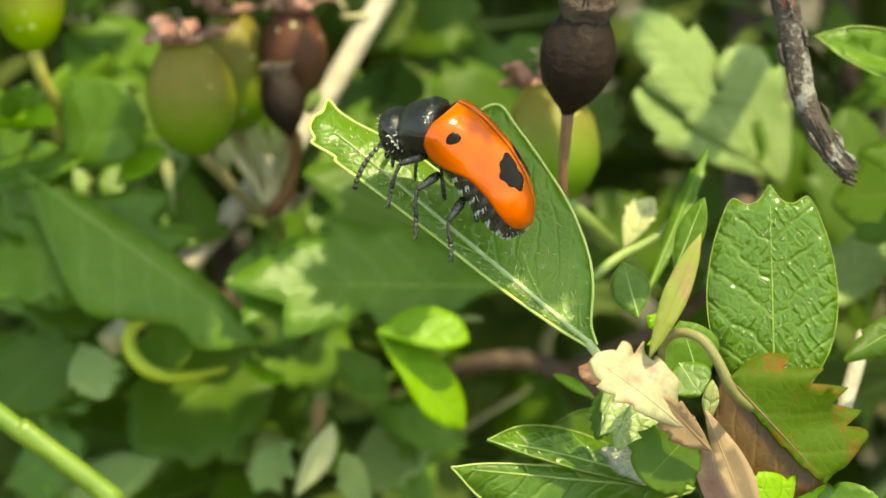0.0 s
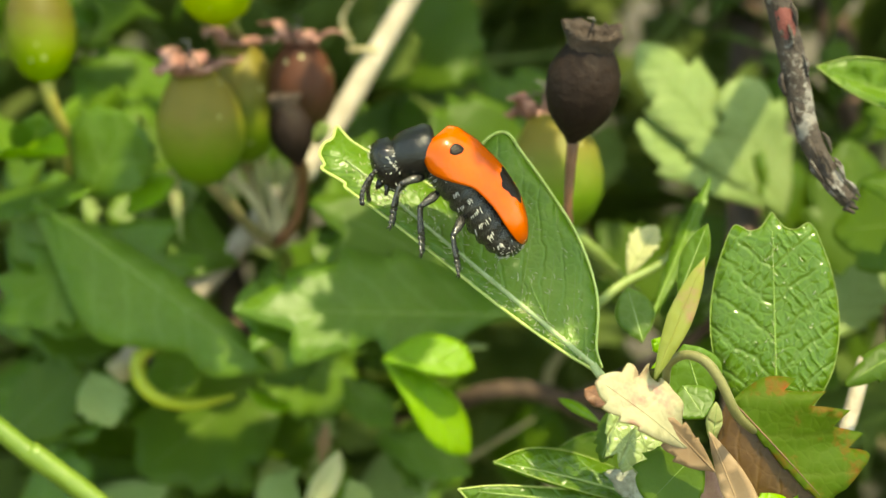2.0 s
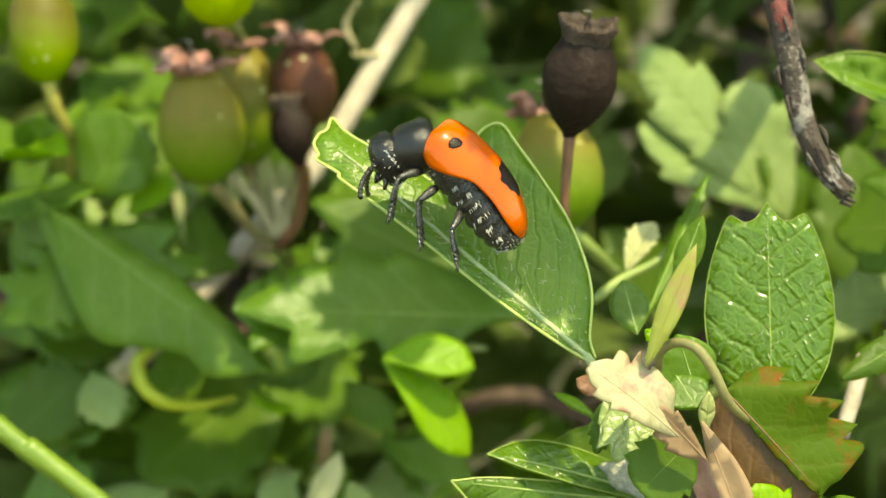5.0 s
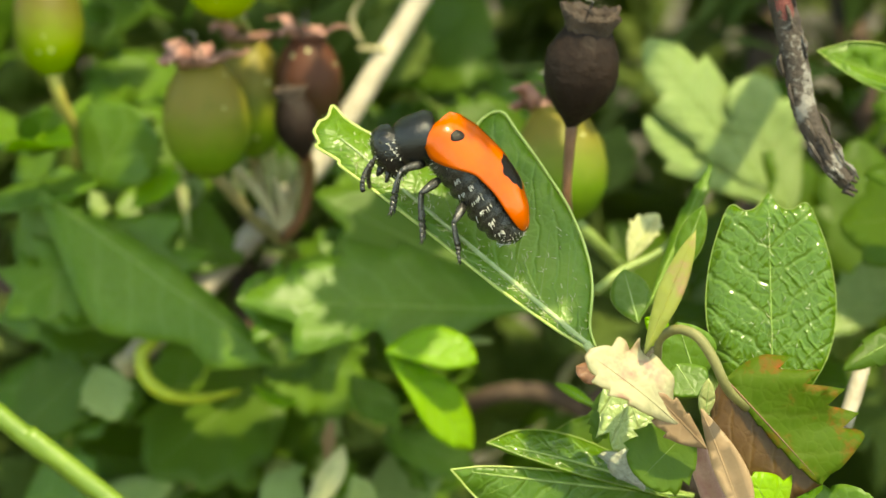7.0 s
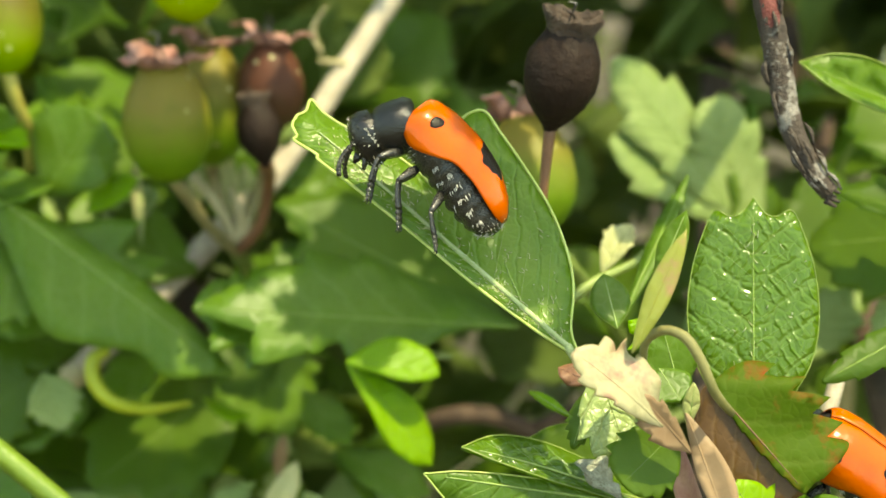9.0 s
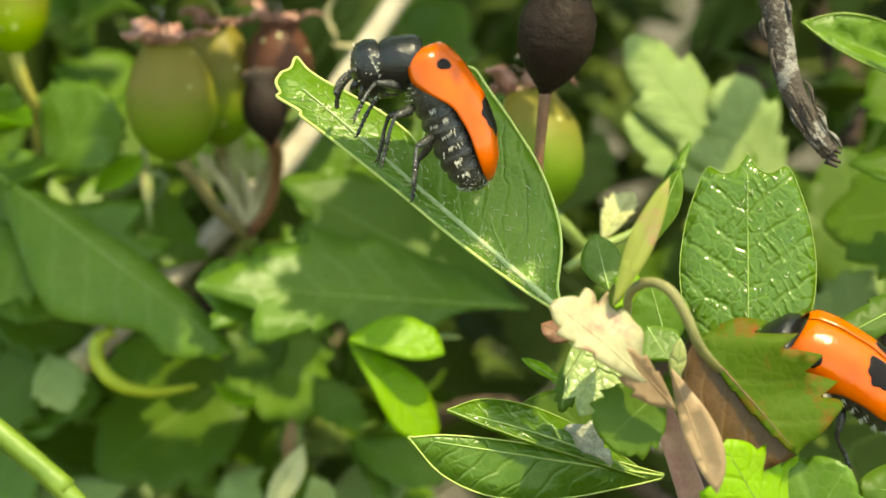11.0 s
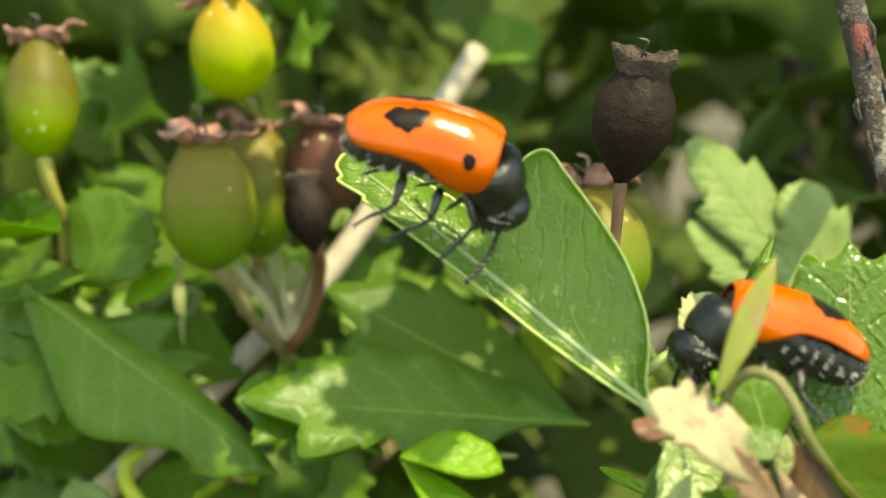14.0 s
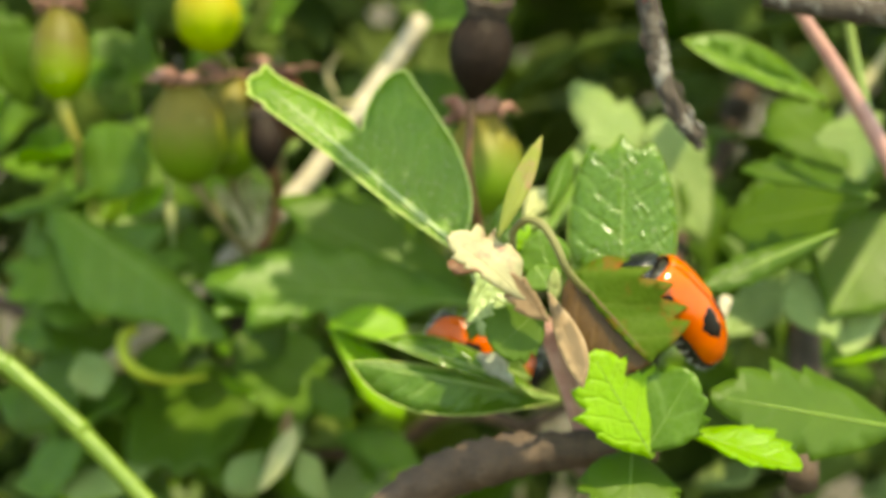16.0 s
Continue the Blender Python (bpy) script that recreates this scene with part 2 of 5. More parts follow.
def haw_material(name, low, high, turn, rough=0.34, spec=0.2, dots=(0.5, 0.48, 0.25)):
    """The skin of a haw: its colour changes from the stalk end to the calyx, with pale dots."""
    n = Nodes(name)
    _, y, _ = n.xyz()
    a = n.noise(220, 4)
    along = n.math("ADD", n.math("MULTIPLY", y, 140.0), n.math("MULTIPLY", n.math("SUBTRACT", a, 0.5), 0.7))
    col = n.ramp(along, (turn - 0.4, low), (turn + 0.35, high))
    col = n.mix(n.ramp(n.noise(700, 3), (0.5, (0, 0, 0)), (0.8, (0.35, 0.35, 0.35))), col, tuple(c * 0.55 for c in low))
    dot = n.ramp(n.cells(620), (0.10, (1, 1, 1)), (0.15, (0, 0, 0)))
    col = n.mix(n.math("MULTIPLY", dot, 0.6), col, dots)
    n.bump(a, 0.00012)
    n.set(Base_Color=col, Roughness=rough)
    n.bsdf.inputs["Specular IOR Level"].default_value = spec
    return n.mat


HAW_GREEN = haw_material("haw_green", (0.096, 0.172, 0.008), (0.150, 0.120, 0.020), 0.7, 0.5)
HAW_LIME = haw_material("haw_lime", (0.17, 0.27, 0.002), (0.095, 0.080, 0.012), 0.48, 0.5)
HAW_YELLOW = haw_material("haw_yellow", (0.24, 0.33, 0.004), (0.31, 0.19, 0.016), 0.62, 0.5)
HAW_RED = haw_material("haw_red", (0.060, 0.036, 0.012), (0.078, 0.026, 0.013), 0.4, 0.5)
HAW_DRY = rind_material("haw_dry", (0.007, 0.004, 0.003), (0.022, 0.012, 0.008), 0.6, 260, 0.0003, spec=0.15)
SEPAL = rind_material("sepal", (0.27, 0.105, 0.085), (0.42, 0.23, 0.18), 0.6, 500)
SEPAL_DRY = rind_material("sepal_dry", (0.014, 0.008, 0.005), (0.085, 0.050, 0.032), 0.7, 600, 0.0004)
GRASS = rind_material("grass", (0.075, 0.135, 0.010), (0.14, 0.21, 0.022), 0.4, 300, 0.0001, streak=0.08)
SOIL = rind_material("soil", (0.040, 0.030, 0.018), (0.10, 0.080, 0.048), 0.95, 40, 0.004)


def shell_material():
    n = Nodes("elytron_orange")
    a = n.noise(400, 3)
    col = n.ramp(a, (0.3, (0.40, 0.058, 0.0008)), (0.7, (0.52, 0.088, 0.001)))
    pits = n.math("MULTIPLY", n.cells(3800), 1.0)
    n.bump(n.math("ADD", pits, n.math("MULTIPLY", a, 0.6)), 0.00002, 0.5)
    n.set(Base_Color=col, Roughness=0.20)
    n.bsdf.inputs["Specular IOR Level"].default_value = 0.32
    n.bsdf.inputs["Coat Weight"].default_value = 0.10
    n.bsdf.inputs["Coat Roughness"].default_value = 0.08
    return n.mat


def chitin_material(name, col, rough, hair_glint=0.0, relief=0.00002, spec=0.5):
    n = Nodes(name)
    f = n.noise(16000, 3, 0.6)
    patch = n.ramp(n.noise(1100, 2), (0.35, (0.3, 0.3, 0.3)), (0.65, (1, 1, 1)))
    # Pale flecks: grey down on the body, painted glints on the legs.
    fleck = n.math("MULTIPLY", n.ramp(f, (0.45, (0, 0, 0)), (0.7, (1, 1, 1))), hair_glint)
    c = n.mix(n.math("MULTIPLY", fleck, patch), col, (0.30, 0.28, 0.24))
    n.bump(n.math("ADD", n.cells(9000), f), relief, 0.5)
    n.set(Base_Color=c, Roughness=rough)
    n.bsdf.inputs["Specular IOR Level"].default_value = spec
    return n.mat


ELYTRON = shell_material()
SPOT = chitin_material("spot_black", (0.007, 0.005, 0.004), 0.30, spec=0.12)
BLACK = chitin_material("chitin_black", (0.005, 0.005, 0.0045), 0.17, 0.06, 0.00005, spec=0.45)
HAIRY = chitin_material("chitin_downy", (0.010, 0.009, 0.007), 0.22, 0.35, 0.00006)
# The legs' pale flecks paint grey-white glints into the colour.
LEG = chitin_material("chitin_leg", (0.006, 0.006, 0.005), 0.16, 0.4, 0.00004)
BRISTLE = rind_material("bristle", (0.48, 0.46, 0.40), (0.75, 0.73, 0.66), 0.5, 4000)
EYE = chitin_material("eye", (0.012, 0.010, 0.009), 0.12)

# ---- building blocks ----


def mesh_of(name, verts, faces, mat, smooth=True):
    me = bpy.data.meshes.new(name)
    me.from_pydata([tuple(v) for v in verts], [], faces)
    me.materials.append(mat)
    me.polygons.foreach_set("use_smooth", [smooth] * len(me.polygons))
    me.update()
    return me


def part(name, me, parent, label="", m=None):
    ob = new(name, me)
    ob.parent = parent
    if m is not None:
        ob.matrix_basis = m
    if label:
        ob["label"] = label
    return ob


def thing(name, place, label, category, group="", kind=""):
    ob = new(name)
    ob.empty_display_size = 0.002
    ob.location = place
    return tagged(ob, label, category, group, kind)


def smooth_line(points, n):
    """n + 1 points on a smooth curve through the given ones."""
    p = [Vector(q) for q in points]
    p = [2 * p[0] - p[1]] + p + [2 * p[-1] - p[-2]]
    out = []
    for k in range(n + 1):
        s = k / n * (len(p) - 3)
        i = min(int(s), len(p) - 4)
        u = s - i
        a, b, c, d = p[i : i + 4]
        out.append(0.5 * ((2 * b) + (c - a) * u + (2 * a - 5 * b + 4 * c - d) * u * u + (3 * b - a - 3 * c + d) * u**3))
    return out


def tube_data(points, radii, sides=8, n=None, flat=1.0, rough=0.0, seed=0):
    """Vertices and faces of a tapered tube along a smooth curve, closed at its ends."""
    n = n or max(4, 4 * (len(points) - 1))
    line = smooth_line(points, n)
    rnd = random.Random(seed)
    verts, faces = [], []
    ref = None
    for k, c in enumerate(line):
        t = (line[min(k + 1, n)] - line[max(k - 1, 0)]).normalized()
        if ref is None:
            ref = t.orthogonal().normalized()
        ref = (ref - t * ref.dot(t)).normalized()
        side = t.cross(ref)
        s = k / n * (len(radii) - 1)
        i = min(int(s), len(radii) - 2)
        r = radii[i] + (radii[i + 1] - radii[i]) * (s - i)
        for j in range(sides):
            a = 2 * math.pi * j / sides
            q = r * (1 + rough * rnd.uniform(-1, 1))
            verts.append(c + ref * (q * math.cos(a)) + side * (q * flat * math.sin(a)))
    for k in range(n):
        for j in range(sides):
            a, b = k * sides + j, k * sides + (j + 1) % sides
            faces.append((a, b, b + sides, a + sides))
    faces.append(tuple(reversed(range(sides))))
    faces.append(tuple(range(n * sides, (n + 1) * sides)))
    return verts, faces


def tube(name, points, radii, mat, parent=None, label="", **more):
    """A tube as an object; the points are in the parent's space."""
    v, f = tube_data(points, radii, **more)
    return part(name, mesh_of(name, v, f, mat), parent, label)


def join(*pieces):
    verts, faces = [], []
    for v, f in pieces:
        k = len(verts)
        verts += [Vector(q) for q in v]
        faces += [tuple(i + k for i in face) for face in f]
    return verts, faces


# Half outlines of leaves: along the midrib, and out from it, for a leaf of length 1.
OVATE = [(0, 0.015), (0.08, 0.10), (0.25, 0.30), (0.45, 0.42), (0.65, 0.40), (0.85, 0.24), (1, 0)]
OBLONG = [(0, 0.012), (0.15, 0.09), (0.4, 0.20), (0.65, 0.24), (0.85, 0.17), (1, 0)]
BLUNT = [(0, 0.02), (0.12, 0.20), (0.35, 0.42), (0.6, 0.48), (0.82, 0.42), (0.93, 0.26), (1, 0)]
LANCE = [(0, 0.01), (0.2, 0.07), (0.5, 0.12), (0.8, 0.08), (1, 0)]
LOBED = [(0, 0.012), (0.2, 0.06), (0.34, 0.26), (0.50, 0.44), (0.55, 0.30), (0.58, 0.20), (0.70, 0.34), (0.82, 0.36), (0.83, 0.22), (0.86, 0.15), (1, 0)]
FORKED = [(0, 0.012), (0.25, 0.08), (0.45, 0.30), (0.66, 0.50), (0.63, 0.28), (0.66, 0.15), (0.85, 0.16), (1, 0)]
SLIVER = [(0, 0.01), (0.15, 0.03), (0.5, 0.05), (0.85, 0.04), (1, 0)]
LONG_LOWER = [(0, 0.008), (0.12, 0.028), (0.3, 0.044), (0.5, 0.050), (0.7, 0.058), (0.85, 0.068), (0.872, 0.058), (0.945, 0.068), (0.952, 0.052), (0.985, 0.035), (1, 0)]
PERCH_UPPER = [(0, 0.012), (0.05, 0.05), (0.12, 0.145), (0.2, 0.213), (0.32, 0.272), (0.45, 0.312), (0.56, 0.342), (0.635, 0.362), (0.668, 0.325), (0.664, 0.255), (0.632, 0.175), (0.585, 0.105), (0.64, 0.108), (0.73, 0.103), (0.82, 0.085), (0.90, 0.066), (0.96, 0.060), (1.012, 0.068), (0.995, 0.03), (1, 0)]
SHIELD = [(0, 0.02), (0.1, 0.14), (0.3, 0.29), (0.5, 0.335), (0.7, 0.31), (0.86, 0.25), (0.945, 0.195), (0.92, 0.12), (0.935, 0.06), (1, 0)]
HALF_FAN = [(0, 0.15), (0.05, 0.35), (0.25, 0.40), (0.5, 0.45), (0.75, 0.46), (0.93, 0.42), (1, 0)]
HALF_BROWN = [(0, 0.05), (0.06, 0.17), (0.25, 0.34), (0.42, 0.42), (0.69, 0.41), (0.9, 0.29), (1, 0)]
DROOP = [(0, 0.02), (0.2, 0.13), (0.45, 0.25), (0.6, 0.19), (0.73, 0.12), (0.85, 0.13), (1, 0)]
NARROW = [(0, 0.01), (0.3, 0.055), (0.6, 0.065), (0.85, 0.045), (1, 0)]


def half_width(profile, y):
    """How far a half outline reaches out at y, on the inner side of a notch."""
    found = [a[1] + (b[1] - a[1]) * (y - a[0]) / (b[0] - a[0]) for a, b in zip(profile, profile[1:]) if a[0] != b[0] and min(a[0], b[0]) <= y <= max(a[0], b[0])]
    return min(found) if found else 0.0


def outline(left, right, teeth, depth, start):
    """A closed leaf outline from two half outlines, toothed towards the tip."""

    def side(profile):
        line = smooth_line([(v, u, 0) for u, v in profile], 64)
        pts = [(max(p.x, 0.004 if 0 < k < 64 else 0), p.y) for k, p in enumerate(line)]
        if teeth:
            out = []
            for k, (x, y) in enumerate(pts):
                saw = (y * teeth) % 1.0
                amount = depth * min(1, max(0, (y - start) * 4)) * (1 if y < 0.985 else 0)
                out.append((x * (1 + amount * (saw - 0.4) * 2), y + amount * 0.12 * saw))
            pts = out
        return pts

    r = side(right)
    l = [(-x, y) for x, y in side(left)]
    return r[:-1] + list(reversed(l))[:-1] + [(0.0, 0.0)] if l[0] != r[0] else r[:-1] + list(reversed(l))[:-1]


def leaf_blade(length, left, right, width=1.0, fold=0.0, bend=0.0, curl=0.0, ripple=0.02, teeth=0, depth=0.12, teeth_from=0.35, thick=0.00022, seed=0, step=0.07, warp=None):
    """The blade, its midrib line and its edge line, in metres: y along the midrib, z out of the face."""
    rnd = random.Random(seed)
    left = [(u, v * width) for u, v in left]
    right = [(u, v * width) for u, v in right]
    ring = outline(left, right, teeth, depth, teeth_from)
    pts = [Vector(p) for p in ring]
    clean = [pts[0]]
    for p in pts[1:]:
        if (p - clean[-1]).length > 0.004:
            clean.append(p)
    if (clean[-1] - clean[0]).length < 0.004:
        clean.pop()
    n = len(clean)
    inner = []
    y = step / 2
    while y < 1:
        x = -0.8
        while x < 0.8:
            q = Vector((x + rnd.uniform(-0.2, 0.2) * step, y + rnd.uniform(-0.2, 0.2) * step))
            if min((q - c).length for c in clean) > step * 0.45:
                inner.append(q)
            x += step
        y += step
    spine = [Vector((0, (k + 0.5) / 16)) for k in range(16)]
    inner = [q for q in inner if abs(q.x) > step * 0.4] + [s for s in spine if min((s - c).length for c in clean) > step * 0.3]
    v2, _, faces, _, _, _ = delaunay_2d_cdt(clean + inner, [(i, (i + 1) % n) for i in range(n)], [list(range(n))], 1, 1e-5)
    ph = rnd.uniform(0, 6.28)

    def lift(p):
        x, y = p.x, p.y
        z = abs(x) * math.tan(fold) + bend * (y - y * y) * 1.6 - curl * y * y
        z += ripple * (math.sin(9 * y + ph + 5 * x) * abs(x) * 1.6 + 0.35 * math.sin(23 * y + 17 * x + ph) * abs(x))
        z += warp(x, y) if warp else 0
        return Vector((x * math.cos(fold * 0.6), y, z)) * length

    top = [lift(p) for p in v2]
    count = {}
    for f in faces:
        for a, b in zip(f, list(f[1:]) + [f[0]]):
            count[(a, b)] = 1
    rim = [e for e in count if (e[1], e[0]) not in count]
    k = len(top)
    verts = top + [p - Vector((0, 0, thick)) for p in top]
    all_faces = [tuple(f) for f in faces] + [tuple(i + k for i in reversed(f)) for f in faces]
    all_faces += [(b, a, a + k, b + k) for a, b in rim]
    edge = [lift(p) for p in clean]
    mid = [lift(Vector((0, s / 12))) for s in range(13)]
    return verts, all_faces, mid, edge, lift


def frame_of(base, tip, face):
    """A pose at base with y towards the tip and z out of the face."""
    y = (tip - base).normalized()
    z = (face - y * face.dot(y)).normalized()
    x = y.cross(z)
    m = Matrix((x, y, z)).transposed().to_4x4()
    m.translation = base
    return m


def leaf(parent, base, tip, face=(0, 0.3, 1), mat=LEAF, left=OVATE, right=None, label="", margin=None, rib=MIDRIB, veins=0, name="leaf", rib_size=1.0, edge_size=0.0035, edge_from=(0, 0), down=0, seed=None, **shape):
    """A leaf under a thing that stands unturned: blade, midrib, and where seen near also its edge and side veins."""
    leaf.count += 1
    seed = leaf.count if seed is None else seed
    m = frame_of(base, tip, way(*face))
    length = (tip - base).length
    v, f, mid, edge, lift = leaf_blade(length, left, right or left, seed=seed, **shape)
    m.translation -= parent.location
    blade = part(name, mesh_of(name, v, f, mat), parent, label, m)
    r = length * 0.011 * rib_size
    up = Vector((0, 0, r * 0.35))
    tube("midrib", [p + up for p in mid[:-1]], [r * 1.3, r, r * 0.35], rib, blade, sides=6, n=14)
    if margin:
        kept = [p for p in edge if p.y >= length * edge_from[p.x > 0]]
        tube("margin", kept, [length * edge_size, length * edge_size], margin, blade, sides=5, n=len(kept) * 2)
    if down:
        rnd, bits, wid = random.Random(seed), [], shape.get("width", 1.0)
        for _ in range(down):
            y0, sd = rnd.random() ** 1.3 * 0.85 + 0.05, rnd.choice((-1, 1))
            prof = (right or left) if sd > 0 else left
            q = rnd.random() ** 2
            x0 = sd * q * 0.92 * wid * half_width(prof, y0)
            p0 = lift(Vector((x0, y0)))
            d = Vector((rnd.uniform(-1, 1), rnd.uniform(-0.3, 1), rnd.uniform(0.3, 0.9))).normalized() * rnd.uniform(0.00012, 0.00036)
            bits.append(tube_data([p0, p0 + d * 0.6, p0 + d + Vector((0, 0.0001, -0.0001))], [0.00003, 0.000012], sides=3, n=3))
        tagged(part("down", mesh_of("down", *join(*bits), HAIR), blade, "fine white hairs"), kind="stuff")
    if veins:
        for k in range(1, veins):
            y0 = k / veins * 0.85
            for s, prof in ((1, right or left), (-1, left)):
                w = half_width(prof, min(y0 + 0.16, 0.98)) * shape.get("width", 1.0) * 0.82
                line = [lift(Vector((s * w * q, y0 + 0.15 * q))) + Vector((0, 0, -r * 0.02)) for q in (0, 0.4, 0.75, 1)]
                tube("side_vein", line, [r * 0.30, r * 0.10], VEIN, blade, sides=4, n=5)
    return blade


leaf.count = 0


def stem(parent, points, radii, mat, name="stem", label="", **more):
    return tube(name, [p - parent.location for p in points], [r * 0.001 for r in radii], mat, parent, label, **more)


def haw(parent, base, top, width, mat, label="", sepals=5, sepal_mat=SEPAL, sepal_len=1.1, stalk=None, stalk_mat=STALK_GREEN, stalk_size=1.0, seed=0, cup=False):
    """A haw: fleshy body, withered calyx on top, dark styles and a stalk."""
    rnd = random.Random(seed)
    m = frame_of(base, top, way(0.1, 0.1, 1))
    m.translation -= parent.location
    length = (top - base).length
    r = width * 0.0005
    prof = [(0.0, 0.10), (0.03, 0.32), (0.12, 0.66), (0.28, 0.92), (0.46, 1.0), (0.66, 0.95), (0.84, 0.76), (0.94, 0.58), (1.0, 0.50), (0.985, 0.40), (0.96, 0.05)]
    if cup:
        prof = [(0.0, 0.13), (0.06, 0.22), (0.16, 0.48), (0.30, 0.78), (0.46, 0.96), (0.60, 1.0), (0.74, 0.95), (0.86, 0.80), (0.95, 0.66), (1.0, 0.60), (0.985, 0.40), (0.96, 0.05)]
    verts, faces, sides = [], [], 40 if cup else 20
    for y, w in prof:
        for j in range(sides):
            a = 2 * math.pi * j / sides
            q = w * r * (1 + 0.012 * math.sin(5 * a + seed) * y + rnd.uniform(-0.008, 0.008))
            if cup:
                q *= 1 + 0.035 * math.sin(7 * a + 3 * y + seed) * math.sin(3 * a + 9 * y) + 0.02 * math.sin(13 * a - 5 * y)
            verts.append(Vector((q * math.cos(a), y * length, q * math.sin(a))))
    for k in range(len(prof) - 1):
        for j in range(sides):
            a, b = k * sides + j, k * sides + (j + 1) % sides
            faces.append((b, a, a + sides, b + sides))
    faces.append(tuple(range(sides)))
    faces.append(tuple(reversed(range((len(prof) - 1) * sides, len(prof) * sides))))
    body = part("haw", mesh_of("haw", verts, faces, mat), parent, label, m)
    for k in range(sepals):
        a = 2 * math.pi * (k + rnd.uniform(-0.25, 0.25)) / sepals
        out = Vector((math.cos(a), 0, math.sin(a)))
        s = sepal_len * r * rnd.uniform(0.45, 0.8)
        p0 = out * r * 0.46 + Vector((0, length * 0.985, 0))
        lift = rnd.uniform(0.15, 0.6)
        kink = rnd.uniform(-0.12, 0.12)
        twist = Vector((-out.z, 0, out.x)) * s * rnd.uniform(-0.35, 0.35)
        line = [p0, p0 + out * s * 0.35 + Vector((0, s * lift, 0)), p0 + out * s * 0.7 + twist * 0.6 + Vector((0, s * (lift + kink), 0)), p0 + out * s * 0.95 + twist + Vector((0, s * (lift - kink), 0))]
        side = Vector((-out.z, 0, out.x))
        sv, sf = [], []
        for i, q in enumerate(smooth_line(line, 6)):
            w, th = r * 0.42 * (1 - i / 6.3) ** 0.8, r * 0.045
            cup_up = Vector((0, w * 0.35, 0))
            sv += [q - side * w + cup_up, q + Vector((0, th, 0)), q + side * w + cup_up, q - Vector((0, th, 0))]
        for i in range(6):
            for j in range(4):
                sf.append((4 * i + j, 4 * i + (j + 1) % 4, 4 * i + 4 + (j + 1) % 4, 4 * i + 4 + j))
        sf += [(3, 2, 1, 0), (24, 25, 26, 27)]
        part("sepal", mesh_of("sepal", sv, sf, sepal_mat), body)
    if cup:
        n = 36
        cv, cf = [], []
        jag = [rnd.uniform(-1, 1) for _ in range(n)]
        for y, w, wild in ((0.95, 0.62, 0), (1.02, 0.66, 0.1), (1.09, 0.76, 0.3), (1.15, 0.80, 1), (1.14, 0.70, 1), (1.08, 0.66, 0.4), (1.0, 0.52, 0.1), (0.97, 0.3, 0)):
            for j in range(n):
                a = 2 * math.pi * j / n
                lobe = 0.6 * max(0, math.sin(2.5 * a + seed)) ** 2 + 0.35 * jag[j]
                q = r * w * (1 + 0.10 * wild * jag[(j * 7) % n])
                cv.append(Vector((q * math.cos(a), length * (y + 0.075 * wild * lobe), q * math.sin(a))))
        for k in range(7):
            for j in range(n):
                a, b = k * n + j, k * n + (j + 1) % n
                cf.append((b, a, a + n, b + n))
        part("calyx", mesh_of("calyx", cv, cf, sepal_mat), body, "ragged open calyx")
    for k in range(2):
        p0 = Vector((r * 0.12 * (k * 2 - 1), length * 0.95, 0))
        lean = -0.25 if k else 0.1
        tube("style", [p0, p0 + Vector((r * lean * 0.4, r * 0.5, 0)), p0 + Vector((r * lean, r * (0.85 - 0.25 * k), r * 0.1)), p0 + Vector((r * (lean - 0.22), r * (0.9 - 0.2 * k), r * 0.25))], [r * 0.04, r * 0.035, r * 0.02], BARK, body, sides=5, n=8)
    if stalk:
        line = [Vector((0, 0.0006, 0))] + [m.inverted() @ (p - parent.location) for p in stalk]
        tube("stalk", line, [0.0006 * stalk_size, 0.00045 * stalk_size, 0.0005 * stalk_size], stalk_mat, body, sides=8, n=10)
    return body


# ---- ground and the dark of the shrub ----


def ground():
    n, size = 60, 6.0
    verts, faces = [], []
    for j in range(n + 1):
        for i in range(n + 1):
            u, v = 2 * i / n - 1, 2 * j / n - 1
            x, y = size * u * abs(u) ** 1.5, size * v * abs(v) ** 1.5
            far = max(abs(u), abs(v))
            if far > 0.99:
                x, y = x * 60, y * 60
            verts.append((x, y, 0.012 * noise.noise((x * 9, y * 9, 0)) + 0.03 * noise.noise((x * 2, y * 2, 3))))
    for j in range(n):
        for i in range(n):
            a = j * (n + 1) + i
            faces.append((a, a + 1, a + n + 2, a + n + 1))
    return tagged(new("ground", mesh_of("ground", verts, faces, SOIL)), "dark bare soil under a hawthorn hedge", "ground", kind="structure")


